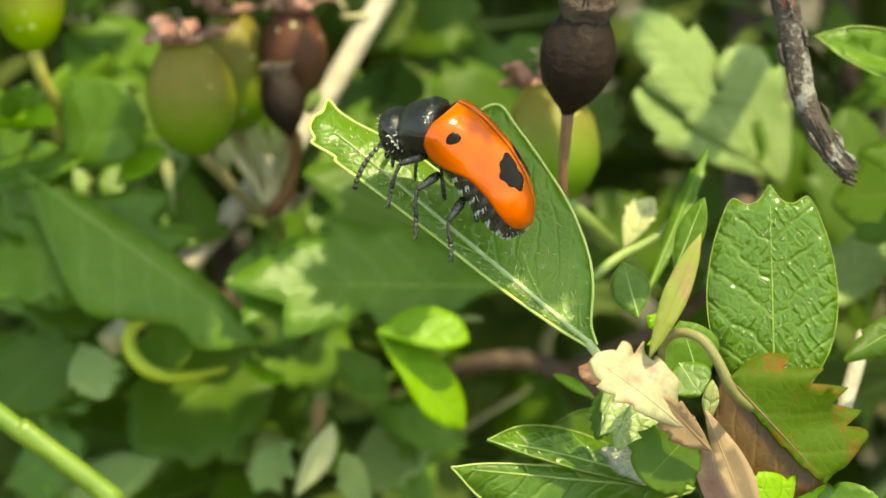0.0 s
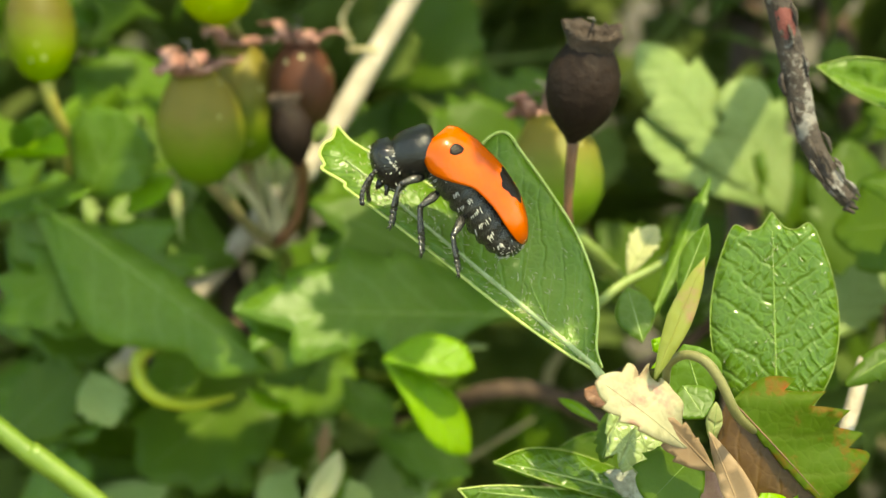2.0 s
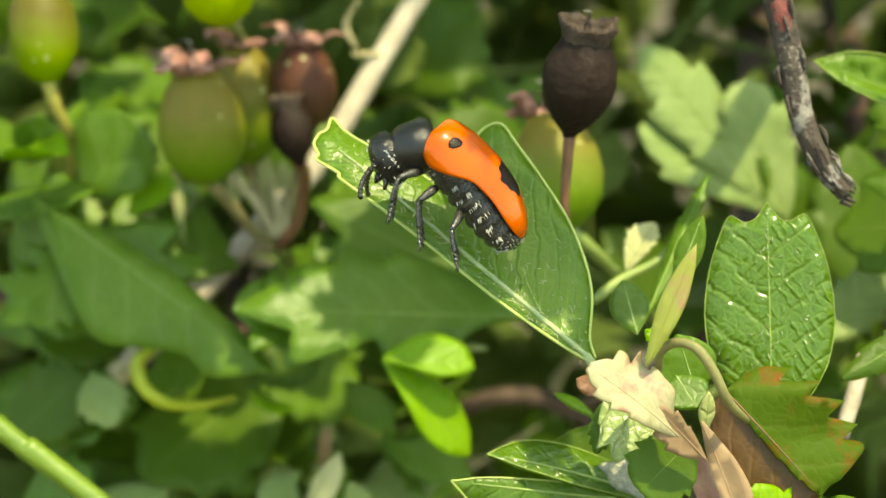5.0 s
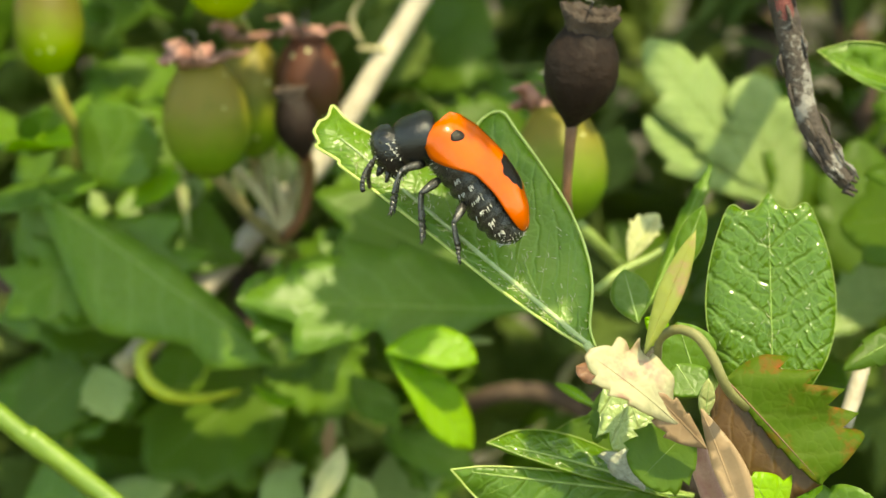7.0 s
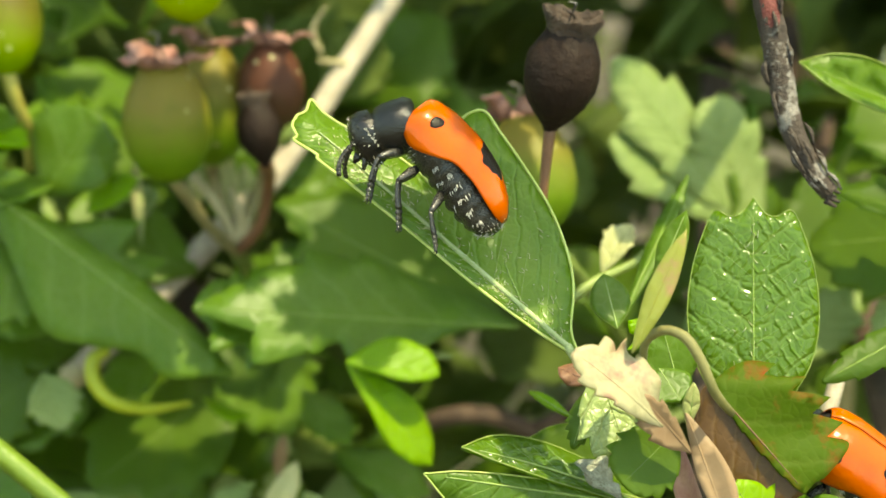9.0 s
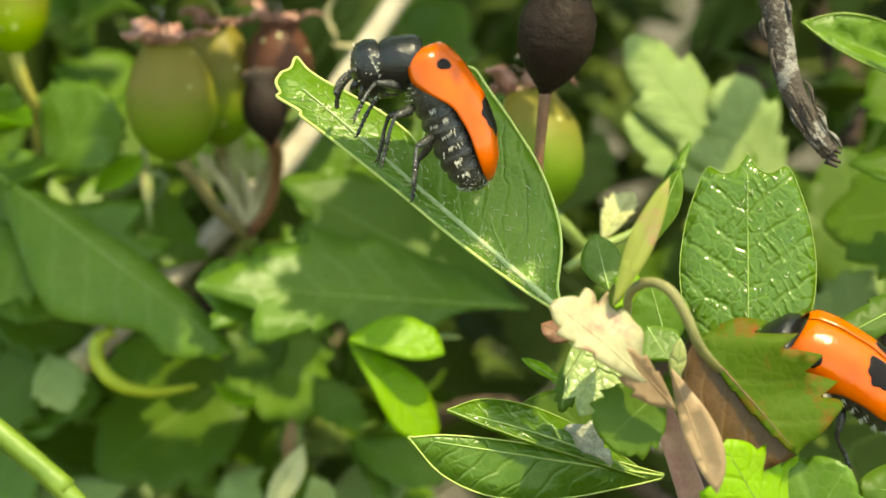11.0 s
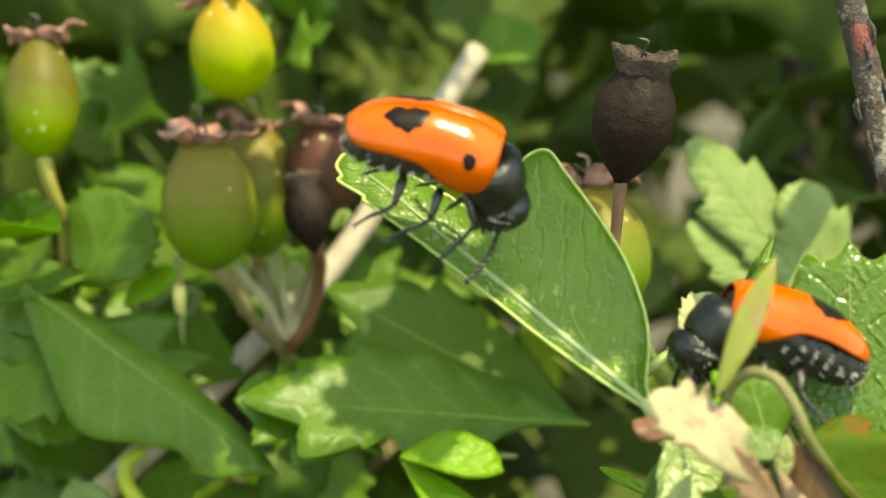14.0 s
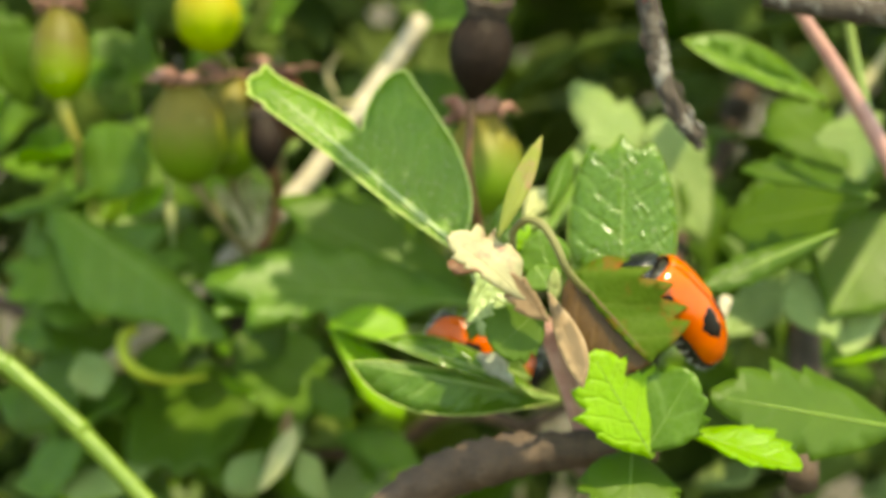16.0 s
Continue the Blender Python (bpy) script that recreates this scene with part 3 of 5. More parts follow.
def foliage(name, label, count, box, size, mat, seed, shapes, group="", over=None):
    """Leaves that nobody could count, in one mesh, in a box of the spray's frame."""
    rnd = random.Random(seed)
    models = []
    for k, (prof, width) in enumerate(shapes):
        v, f, _, _, _ = leaf_blade(1.0, prof, prof, width=width, fold=rnd.uniform(0.1, 0.4), bend=rnd.uniform(-0.1, 0.2), curl=rnd.uniform(0, 0.25), teeth=9, depth=0.14, thick=0.012, seed=seed + k, step=0.17)
        models.append((np.array([tuple(q) for q in v]), f))
    verts, faces, base = [], [], 0
    (x0, x1), (y0, y1), (d0, d1) = box
    for _ in range(count):
        v, f = models[rnd.randrange(len(models))]
        x, y, d = rnd.uniform(x0, x1), rnd.uniform(y0, y1), rnd.uniform(d0, d1)
        if over and not over(x, y, d):
            continue
        p = at(x, y, d)
        if p.z < 0.004:
            p.z = rnd.uniform(0.003, 0.02)
        turn = Euler((rnd.gauss(0.5, 0.7), rnd.gauss(0, 0.7), rnd.uniform(0, 6.28))).to_matrix()
        s = size * 0.001 * rnd.uniform(0.6, 1.3)
        m = np.array(turn) * s
        verts.append(v @ m.T + np.array(p))
        faces += [tuple(i + base for i in q) for q in f]
        base += len(v)
    ob = new(name, mesh_of(name, np.concatenate(verts).tolist(), faces, mat))
    return tagged(ob, label, "foliage", group, "stuff")


ground()
SHAPES = [(LOBED, 1.0), (OVATE, 0.9), (FORKED, 1.0), (OBLONG, 1.0)]
foliage("hedge_foliage", "deep shaded hawthorn foliage of the hedge", 1900, ((-210, 210), (-230, 150), (115, 330)), 28, LEAF_FAR, 11, SHAPES)
foliage("hedge_foliage", "green hawthorn leaves inside the hedge", 420, ((-120, 110), (-90, 50), (72, 120)), 20, LEAF_FAR, 12, SHAPES)
foliage("hedge_foliage", "silvery grey-green leaves low in the hedge", 110, ((-60, 110), (-90, 0), (70, 105)), 14, LEAF_GREY, 13, SHAPES)
# Unseen canopy, added to keep the sun off the background.
foliage("hedge_foliage", "unseen leaves added above the hedge to shade the background", 460, ((-170, 170), (52, 150), (0, 240)), 26, LEAF, 14, SHAPES, over=lambda x, y, d: d > 86 - 0.74 * (y - 15))

def over_left_leaf(x, y, d):
    """The zone of added unseen leaves that keeps the sun off the large leaf on the left."""
    across = x - 0.32 * y
    rise = d + 0.744 * y - 28 - 0.64 * (-11 - across)
    return -36 < across < -16.6 and (-5.5 if across < -24 else -2.5) < rise < (-1 if across < -26 else 5 if across < -20.5 else 3.2)


# Unseen small leaves added overhead, each set shaped to shade one chosen spot.
foliage("hedge_foliage", "unseen leaves added overhead to shade chosen spots", 2800, ((-23, 5), (42, 60), (-21, 15)), 4.5, LEAF, 15, SHAPES, over=over_left_leaf)
foliage("hedge_foliage", "unseen leaves added overhead to shade chosen spots", 110, ((-4, 7), (42, 60), (-18, 12)), 5, LEAF, 17, SHAPES, over=lambda x, y, d: 44 < d + 0.744 * y < 50)
foliage("hedge_foliage", "unseen leaves added overhead to shade chosen spots", 230, ((11.5, 18), (42, 60), (-22, 8)), 7, LEAF, 16, SHAPES, over=lambda x, y, d: 32.5 < d + 0.744 * y < 38)
foliage("hedge_foliage", "unseen leaves added overhead to shade chosen spots", 1100, ((-4, 7), (42, 60), (-12, 6)), 3, LEAF, 25, SHAPES, over=lambda x, y, d: -17.5 < x - 0.32 * y < -12.8 and 33.6 < d + 0.744 * y < 37)
foliage("hedge_foliage", "unseen leaves added overhead to shade chosen spots", 900, ((3, 14), (42, 60), (-17, 5)), 4, LEAF, 24, SHAPES, over=lambda x, y, d: -5.6 < x - 0.32 * y < -3 and 28.5 < d + 0.744 * y < 35)
foliage("hedge_foliage", "unseen leaves added overhead to shade chosen spots", 3000, ((10, 34), (42, 60), (-56, -14)), 3.6, LEAF, 23, SHAPES, over=lambda x, y, d: -0.5 < x - 0.32 * y < 10.5 and 3.6 - 0.6 * (x - 0.32 * y) < d + 0.744 * y < 12)
# More leaves added out of view, to darken the inside of the hedge.
foliage("hedge_foliage", "unseen leaves added over the hedge to shade its inside", 150, ((24, 80), (52, 110), (-20, 60)), 14, LEAF, 19, SHAPES, over=lambda x, y, d: 69 < d + 0.744 * y < 100)
foliage("hedge_foliage", "unseen leaves added over the hedge to shade its inside", 200, ((-70, 24), (52, 110), (-10, 60)), 14, LEAF, 20, SHAPES, over=lambda x, y, d: 80 < d + 0.744 * y < 102)


def straws(name, label, count, box, mat, seed, thick=1.0):
    rnd = random.Random(seed)
    bits = []
    for _ in range(count):
        p = at(*(rnd.uniform(*b) for b in box))
        d = Vector((rnd.uniform(-1, 1), rnd.uniform(-1, 1), rnd.uniform(-0.2, 1.2))).normalized() * rnd.uniform(0.02, 0.06)
        side = Vector((rnd.uniform(-1, 1), rnd.uniform(-1, 1), rnd.uniform(-1, 1))) * 0.008
        r = rnd.uniform(0.0003, 0.0009) * thick
        bits.append(tube_data([p, p + d * 0.5 + side, p + d], [r, r, r * 0.4], sides=5, n=6))
    return tagged(new(name, mesh_of(name, *join(*bits), mat)), label, "stems", kind="stuff")


straws("dry_stems", "thin dry stems and grass in the hedge", 90, ((-110, 110), (-90, -5), (72, 150)), STRAW_DIM, 21)
straws("green_stems", "thin green stems inside the hedge", 420, ((-130, 130), (-90, 60), (90, 180)), STALK_GREEN, 22, 0.45)


def bush(foot, ways, radius):
    """A woody stem from the soil into the hedge, and the branches that bear the sprays."""
    top = at(*ways[0])
    ob = thing("hawthorn_bush", foot, "woody hawthorn bush rising from the soil into the hedge", "bush", "bushes of the hedge")
    mid = foot.lerp(top, 0.5) + Vector((0.01, 0.015, 0))
    stem(ob, [foot - Vector((0, 0, 0.01)), mid, top], [radius * 1.4, radius, radius * 0.7], BARK_BROWN, "trunk", n=16, sides=12, rough=0.06)
    for end in ways[1:]:
        e = at(*end)
        stem(ob, [mid.lerp(top, 0.7), mid.lerp(top, 0.7).lerp(e, 0.5) + Vector((0, 0.004, 0.006)), e], [radius * 0.5, radius * 0.4, radius * 0.25], BARK_BROWN, "branch", n=12, sides=10, rough=0.06)


bush(Vector((0.03, 0.30, 0.0)), [(60, 140, 240), (33.07, -19.22, 12), (17.57, -17.79, 4)], 5.0)
bush(Vector((-0.06, 0.30, 0.0)), [(-60, 140, 250), (-17.37, -12.25, 58), (-60.46, 3, 66)], 5.0)
bush(Vector((0.14, 0.24, 0.0)), [(130, 150, 200), (43.13, 0.66, 19), (18.21, 24.66, 3), (39.82, 15, 8)], 4.5)

# ---- the spray that the beetles climb ----
spray = thing("hawthorn_spray", at(17.57, -17.79, 4), "leafy hawthorn twig tip with reddening young leaves", "twig")
stem(spray, [at(17.57, -17.79, 4), at(15.89, -14.03, 1), at(14.09, -10.19, -1), at(11.96, -8.22, -1), at(9.82, -6.74, -1)], [0.9, 0.75, 0.6, 0.5, 0.35], STALK_PINK)
stem(spray, [at(-3.5, -33, 7), at(1.2, -26, 4.5), at(5.71, -21.73, 3), at(10.42, -19.69, 2), at(15.08, -18.73, 2), at(19.5, -18.3, 3.2), at(22.2, -18.6, 4)], [1.7, 1.75, 1.6, 1.7, 1.35, 1.2, 0.6], BARK_BROWN, "branch", "brown woody branch", rough=0.14, n=60, sides=18)
# the leaf on which the beetle stands
near = dict(margin=MARGIN, ripple=0.02)


def perch_form(x, y):
    """The wide half curls up towards its edge, and the tip bends down a little."""
    return (-0.36 * x + 1.0 * x * x if x > 0 else -0.2 * x) - 0.25 * max(0, y - 0.75) ** 2


def perch_vein(blade):
    """The rib of the side lobe, and the short veins that leave it."""
    size = 0.0211
    rib = lambda u: Vector((0.012 + 0.345 * u**1.25, 0.20 + 0.45 * u, 0))
    place = lambda p: Vector((p.x, p.y, perch_form(p.x, p.y) + 0.001)) * size
    tube("side_vein", [place(rib(u)) for u in (0, 0.25, 0.5, 0.75, 0.95)], [0.00009, 0.00006, 0.00003], VEIN, blade, sides=5, n=12)
    for u, dx, dy in ((0.3, 0.07, 0.01), (0.5, 0.07, 0.03), (0.7, 0.05, 0.04), (0.35, 0.01, 0.11), (0.6, 0.0, 0.09)):
        a, b = rib(u), rib(u) + Vector((dx, dy, 0))
        tube("side_vein", [place(a), place((a + b) / 2), place(b)], [0.00004, 0.00002], VEIN, blade, sides=4, n=5)


perch = leaf(spray, at(8.7, -5.75, -1.5), at(-7.75, 8.0, 2.5), (-0.04, 0.40, 0.92), LEAF_GLOSSY, LONG_LOWER, PERCH_UPPER, "two-lobed green hawthorn leaf with a pale raised edge and a downy midrib", rib=MIDRIB_HAIRY, rib_size=0.6, edge_size=0.0045, down=420, veins=9, fold=0.04, teeth=0, seed=3, step=0.045, warp=perch_form, **{**near, "margin": MARGIN_PALE})
perch_vein(perch)
stem(spray, [at(8.3, -5.4, -1.5), at(8.95, -6.3, -1.4), at(9.4, -7.2, -1.1), at(9.82, -7.6, -1.0)], [0.26, 0.3, 0.32, 0.34], MIDRIB_HAIRY, "petiole")
leaf(spray, at(19.63, -10.23, 1.5), at(19.19, 3.71, 0.8), (-0.1, 0.38, 0.95), LEAF_BRIGHT, SHIELD, SHIELD, "broad green hawthorn leaf with glossy veins", width=0.82, veins=9, seed=5, rib=VEIN, rib_size=0.4, edge_size=0.0024, down=60, **near)
leaf(spray, at(16.13, -7.36, -4), at(21.56, -13.25, -4.5), (0.3, 0.0, 0.95), LEAF_RED, HALF_FAN, SLIVER, "reddening toothed hawthorn leaf, folded along its midrib", teeth=5, depth=0.2, teeth_from=-0.2, ripple=0.12, fold=0.14, bend=0.03, seed=6, rib=STALK_RED, rib_size=0.5)
leaf(spray, at(16.09, -7.35, -3.8), at(21.61, -13.31, -4.2), (-0.2, -0.25, 0.95), LEAF_BROWN, SLIVER, HALF_BROWN, "brown underside of the folded leaf", fold=0.2, seed=7)
leaf(spray, at(14.55, -9.03, -6), at(17.01, -15.51, -7), (-0.35, 0.2, 0.9), LEAF_TAN, OBLONG, LANCE, "dry tan curled leaf edge", rib=LEAF_TAN, rib_size=0.6, width=0.75, fold=0.35, bend=-0.1, teeth=0, seed=60)
stem(spray, [at(12.13, -6.24, -6), at(12.16, -5.17, -7), at(12.97, -4.61, -8), at(14.06, -4.97, -8.5), at(14.94, -6.19, -8.5), at(15.82, -7.88, -8), at(17.08, -8.98, -6)], [0.22, 0.26, 0.28, 0.3, 0.3, 0.28, 0.22], STALK_OLIVE, "petiole")
leaf(spray, at(14.8, -7.94, -2), at(13.53, -4.17, -3), (0.1, 0.2, 1), LEAF, OVATE, OVATE, "", width=1.0, seed=64)
leaf(spray, at(13.11, -9.81, -7.5), at(8.01, -5.96, -9), (-0.25, 0.6, 0.75), LEAF_CREAM, OBLONG, OVATE, "pale cream young leaf with pink edges", width=0.8, teeth=6, depth=0.22, ripple=0.14, bend=0.1, fold=0.15, seed=8, rib=LEAF_CREAM, rib_size=0.6)
leaf(spray, at(14.76, -11.19, -7), at(11.77, -8.11, -8), (-0.4, 0.2, 0.9), LEAF_TAN, OVATE, OBLONG, "withering pinkish leaf edge", width=0.6, teeth=4, depth=0.25, fold=0.3, seed=61, rib=LEAF_TAN)
leaf(spray, at(9.56, -7.56, -5), at(7.61, -6.71, -4), (-0.2, 0.4, 0.9), STALK_RED, OBLONG, OBLONG, "dark purple shrivelled stipule", name="stipule", width=1.1, ripple=0.2, seed=62, rib=STALK_RED)
leaf(spray, at(14.87, -9.76, -5), at(15.02, -7.39, -6), (0.2, 0.3, 0.9), LEAF_PALE, LANCE, LANCE, "", width=1.5, seed=65)
leaf(spray, at(11.22, -5.95, -8.5), at(13.90, 0.81, -9.5), (0.15, 0.45, 0.8), LEAF_BLUSH, LANCE, LANCE, "narrow upright young leaf tinged red", width=0.8, fold=0.25, seed=9, rib=LEAF_BLUSH, rib_size=0.6)
leaf(spray, at(11.67, -4.16, 3), at(10.84, -0.84, 4), (0.1, 0.1, 1), LEAF, OVATE, OVATE, "small ovate green leaf", width=0.8, seed=10, **near)
leaf(spray, at(14.68, -14.97, 5.5), at(2.60, -11.41, 2), (0.1, 0.7, 0.7), LEAF_BRIGHT, LANCE, OBLONG, "glossy hawthorn leaf lobe with a pale edge", width=0.62, veins=8, teeth=0, fold=0.1, bend=0.1, seed=11, rib_size=0.5, edge_size=0.003, **near)
leaf(spray, at(15.31, -14.72, 5.5), at(0.46, -13.05, 2), (0.05, -0.1, 1), LEAF_GLOSSY, OBLONG, NARROW, "dark glossy hawthorn leaf lobe with a thick pale edge", width=0.7, veins=6, fold=0.1, bend=0.05, seed=12, rib_size=0.4, edge_size=0.0035, **{**near, "margin": MARGIN_PALE})
leaf(spray, at(13.15, -13.24, 6), at(6.74, -10.87, 6.5), (0.0, 0.15, 1), LEAF_DEEP_SHADED, OVATE, OVATE, "small dark green leaf", width=0.75, seed=14, margin=MARGIN)
leaf(spray, at(12.12, -14.16, 2.8), at(9.46, -12.06, 3), (0.1, 0.7, 0.7), SILVER, OBLONG, OVATE, "crumpled silvery stipule", name="stipule", width=0.7, fold=0.4, ripple=0.3, teeth=4, depth=0.3, seed=66, rib=SILVER)
leaf(spray, at(10.06, -6.51, -1.5), at(12.06, -12.11, -2.5), (-0.05, 0.6, 0.75), LEAF_MINT, LOBED, OVATE, "pale mint-green young leaf in the sun", width=0.8, teeth=5, depth=0.22, seed=13, rib=LEAF_MINT, rib_size=0.6)
leaf(spray, at(10.00, -7.62, 0.5), at(8.99, -11.34, 1), (-0.4, 0.2, 0.9), LEAF_DEEP_SHADED, OVATE, OVATE, "", width=0.5, teeth=8, depth=0.22, seed=63)
leaf(spray, at(14.16, -10.00, -5.5), at(11.13, -13.04, -6), (0.1, 0.1, 0.98), LEAF_DEEP_SHADED, BLUNT, BLUNT, "small toothed dark green leaf", width=0.95, teeth=5, depth=0.14, seed=15, rib=VEIN, rib_size=0.4)
leaf(spray, at(9.44, -9.40, 8.5), at(6.93, -7.92, 9.5), (-0.2, 0.7, 0.6), LEAF_FRESH, LANCE, LANCE, "curled narrow stipule", width=1.0, fold=0.5, seed=16, margin=MARGIN)
leaf(spray, at(13.43, -6.5, -2.5), at(14.6, -8.37, -3.5), (0.1, 0.2, 0.95), LEAF, OVATE, OVATE, "", width=1.3, seed=17)
leaf(spray, at(13.6, -5.6, -1), at(11.81, -3.91, -2.5), (-0.1, 0.5, 0.9), LEAF_FRESH, FORKED, FORKED, "", width=0.9, seed=18, teeth=7)
leaf(spray, at(13.98, -1.39, 4), at(15.6, 3.03, 3), (-0.4, 0.1, 0.9), LEAF, LANCE, LANCE, "narrow dark stipule", width=1.5, seed=19, margin=MARGIN)
leaf(spray, at(12.96, -2.91, 11), at(17.32, 6.59, 15), (-0.5, 0.2, 0.8), LEAF, LANCE, LANCE, "", width=0.5, seed=20, rib=VEIN, rib_size=0.45, teeth=6, depth=0.16, ripple=0.05)
stem(spray, [at(9.67, -2.05, 14), at(11.49, -0.58, 15), at(14, 0.72, 16), at(15.8, 2.61, 17)], [0.35, 0.35, 0.3, 0.2], STALK_GREEN, "petiole")
leaf(spray, at(11.95, -0.03, 16), at(13.63, 3.53, 16), (-0.2, 0.3, 0.9), LEAF_PALE, OBLONG, OBLONG, "curled yellowish young leaf", width=1.1, fold=0.6, curl=0.3, seed=21, rib=VEIN, rib_size=0.45, teeth=6, depth=0.16, ripple=0.05)
# leaves lower on the twig
# Sunlit half of one leaf, its light put into the LEAF_FRESH colour.
leaf(spray, at(21.85, -19.5, -3), at(17.47, -12.8, -5), (-0.15, 0.6, 0.75), LEAF_FRESH, OVATE, OVATE, "bright sunlit leaf at the base of the twig", width=0.8, teeth=5, depth=0.25, seed=22, rib=VEIN, rib_size=0.45)
leaf(spray, at(23.87, -17.26, -1), at(31.64, -19.83, -3), (0.1, 0.7, 0.6), LEAF_FRESH, OBLONG, OBLONG, "", width=1.0, seed=23, fold=0.3, rib=VEIN, rib_size=0.45, teeth=6, depth=0.16, ripple=0.05)
leaf(spray, at(39.41, -16.04, 5), at(25.53, -14.9, -1), (0.1, 0.3, 0.95), LEAF_DEEP_SHADED, OVATE, OVATE, "broad shaded leaf at the base of the twig", width=0.5, seed=24, teeth=6, depth=0.2, rib=VEIN, rib_size=0.45)
leaf(spray, at(20.49, -18.43, 0), at(20.2, -24.05, -4), (0.1, 0.3, 0.9), LEAF_DEEP_SHADED, OVATE, OVATE, "", width=1.1, seed=25, rib=VEIN, rib_size=0.45, teeth=6, depth=0.16, ripple=0.05)
# The shaded half of that leaf, painted with the darker LEAF.
leaf(spray, at(21.24, -19.22, -3), at(24.31, -13.79, -4), (0.1, 0.5, 0.8), LEAF, BLUNT, OVATE, "", width=0.9, seed=26, rib=VEIN, rib_size=0.45, teeth=6, depth=0.16, ripple=0.05)
leaf(spray, at(35.31, -0.9, 10), at(24.36, -6.88, 5), (-0.1, 0.1, 0.95), LEAF_DEEP_SHADED, OBLONG, OBLONG, "dark green leaf folded lengthwise", width=0.34, seed=27, teeth=6, ripple=0.05, rib=VEIN, rib_size=0.45)
stem(spray, [at(27.44, -5.55, 14), at(26.58, -8.08, 13), at(25.59, -10.74, 12)], [0.5, 0.55, 0.5], STRAW, "petiole")

# ---- the withered haw and the dead twig ----
dry = thing("withered_haw", at(7.71, 3.43, 12), "withered dark brown hawthorn fruit on a thin dry stalk", "fruit")
haw(dry, at(7.81, 8.38, 10.5), at(8.82, 14.57, 8), 4.8, HAW_DRY, sepals=0, sepal_mat=SEPAL_DRY, cup=True, stalk=[at(7.73, 6.47, 11), at(7.68, 3.43, 12), at(8.58, -1.15, 16)], stalk_mat=STALK_RED, stalk_size=0.68, seed=31)

dead = thing("dead_twig", at(19.39, 20.28, 4), "dead grey-brown twig with flaking bark and a broken end", "twig")


def dead_twig():
    line = [at(18.21, 24.66, 3), at(19.81, 18.16, 4), at(21.22, 13.01, 5), at(22.06, 9.15, 5.4), at(23.48, 6.16, 5.5), at(24.73, 4.64, 5.6)]
    stem(dead, line, [0.88, 0.82, 0.85, 0.76, 0.66, 0.6], BARK, "wood", n=90, sides=16, rough=0.05, seed=5)
    rnd = random.Random(9)
    pts = smooth_line(line, 40)
    for k in range(18):
        i = rnd.randrange(8, 38)
        a = rnd.uniform(0, 6.28)
        out = (RIGHT * math.cos(a) - DEEP * abs(math.sin(a))) * 0.0009
        d = (pts[i + 1] - pts[i]).normalized()
        p = pts[i] + out
        stem(dead, [p - d * 0.0006, p + out * 0.2, p + d * 0.0009], [0.05, 0.17, 0.04], BARK, "bark_flake", n=5, sides=5)
    stem(dead, [q - DEEP * 0.00022 for q in pts[9:16]], [0.3, 0.66, 0.7, 0.62, 0.25], BARK_RED, "bare_patch", "red inner bark laid bare", n=14, sides=10)
    e = pts[-1]
    for k in range(4):
        stem(dead, [e - RIGHT * 0.0003 + UP * (0.0003 * (k - 1.5)), e + RIGHT * (0.0004 + 0.0002 * (k % 2)) + UP * (0.00028 * (k - 1.5)) - UP * 0.0004], [0.22, 0.1], BARK, "splinter", n=3, sides=5)


dead_twig()

# ---- a second shoot, with a pinkish stem ----
shoot = thing("hawthorn_shoot", at(42.98, 0.45, 18), "hawthorn shoot with a pinkish stem and fresh green leaves", "twig")
stem(shoot, [at(43.13, 0.66, 19), at(39.02, 7.51, 16), at(35.42, 12.44, 13), at(32.41, 16.25, 11), at(30.8, 19.03, 10)], [0.8, 0.7, 0.6, 0.5, 0.4], STALK_PINK)
stem(shoot, [at(39.72, 5.52, 17), at(37.93, 10.64, 16), at(36.7, 15.79, 15), at(35.91, 20.03, 14)], [0.5, 0.45, 0.4, 0.4], STALK_GREEN, "stem")
stem(shoot, [at(29.26, 15.8, 6), at(33.39, 15.19, 6), at(39.82, 15, 8)], [0.9, 1.0, 1.0], BARK, "branch", rough=0.1, n=16)
leaf(shoot, at(35.03, 9.94, 14), at(23.54, 13.45, 10), (0.05, 0.15, 1.0), LEAF, OBLONG, OBLONG, "two-toned fresh leaf, its near half sunlit", width=0.55, fold=0.68, seed=41, margin=MARGIN, rib=VEIN, rib_size=0.45)
leaf(shoot, at(39.56, 3.95, 20), at(28.89, 6.67, 23), (0.0, 0.8, 0.55), LEAF_DEEP_SHADED, OBLONG, OBLONG, "", width=0.9, fold=0.3, seed=42, rib=VEIN, rib_size=0.45, teeth=6, depth=0.16, ripple=0.05)
leaf(shoot, at(39.4, 4.38, 24), at(28.23, 3.46, 30), (0.0, 0.3, 0.9), LEAF_DEEP_SHADED, OVATE, OVATE, "", width=0.8, seed=43, rib=VEIN, rib_size=0.45, teeth=6, depth=0.16, ripple=0.05)
leaf(shoot, at(38.05, 8.11, 28), at(32.33, 15.17, 33), (-0.1, 0.5, 0.8), LEAF_DEEP_SHADED, OBLONG, OBLONG, "", width=1.2, seed=44, rib=VEIN, rib_size=0.45, teeth=6, depth=0.16, ripple=0.05)
leaf(shoot, at(40.81, 13.03, 28), at(35.47, 7.06, 30), (0.1, 0.4, 0.9), LEAF_GREY, OVATE, OVATE, "", width=0.8, seed=45, teeth=8, rib=VEIN, rib_size=0.45)
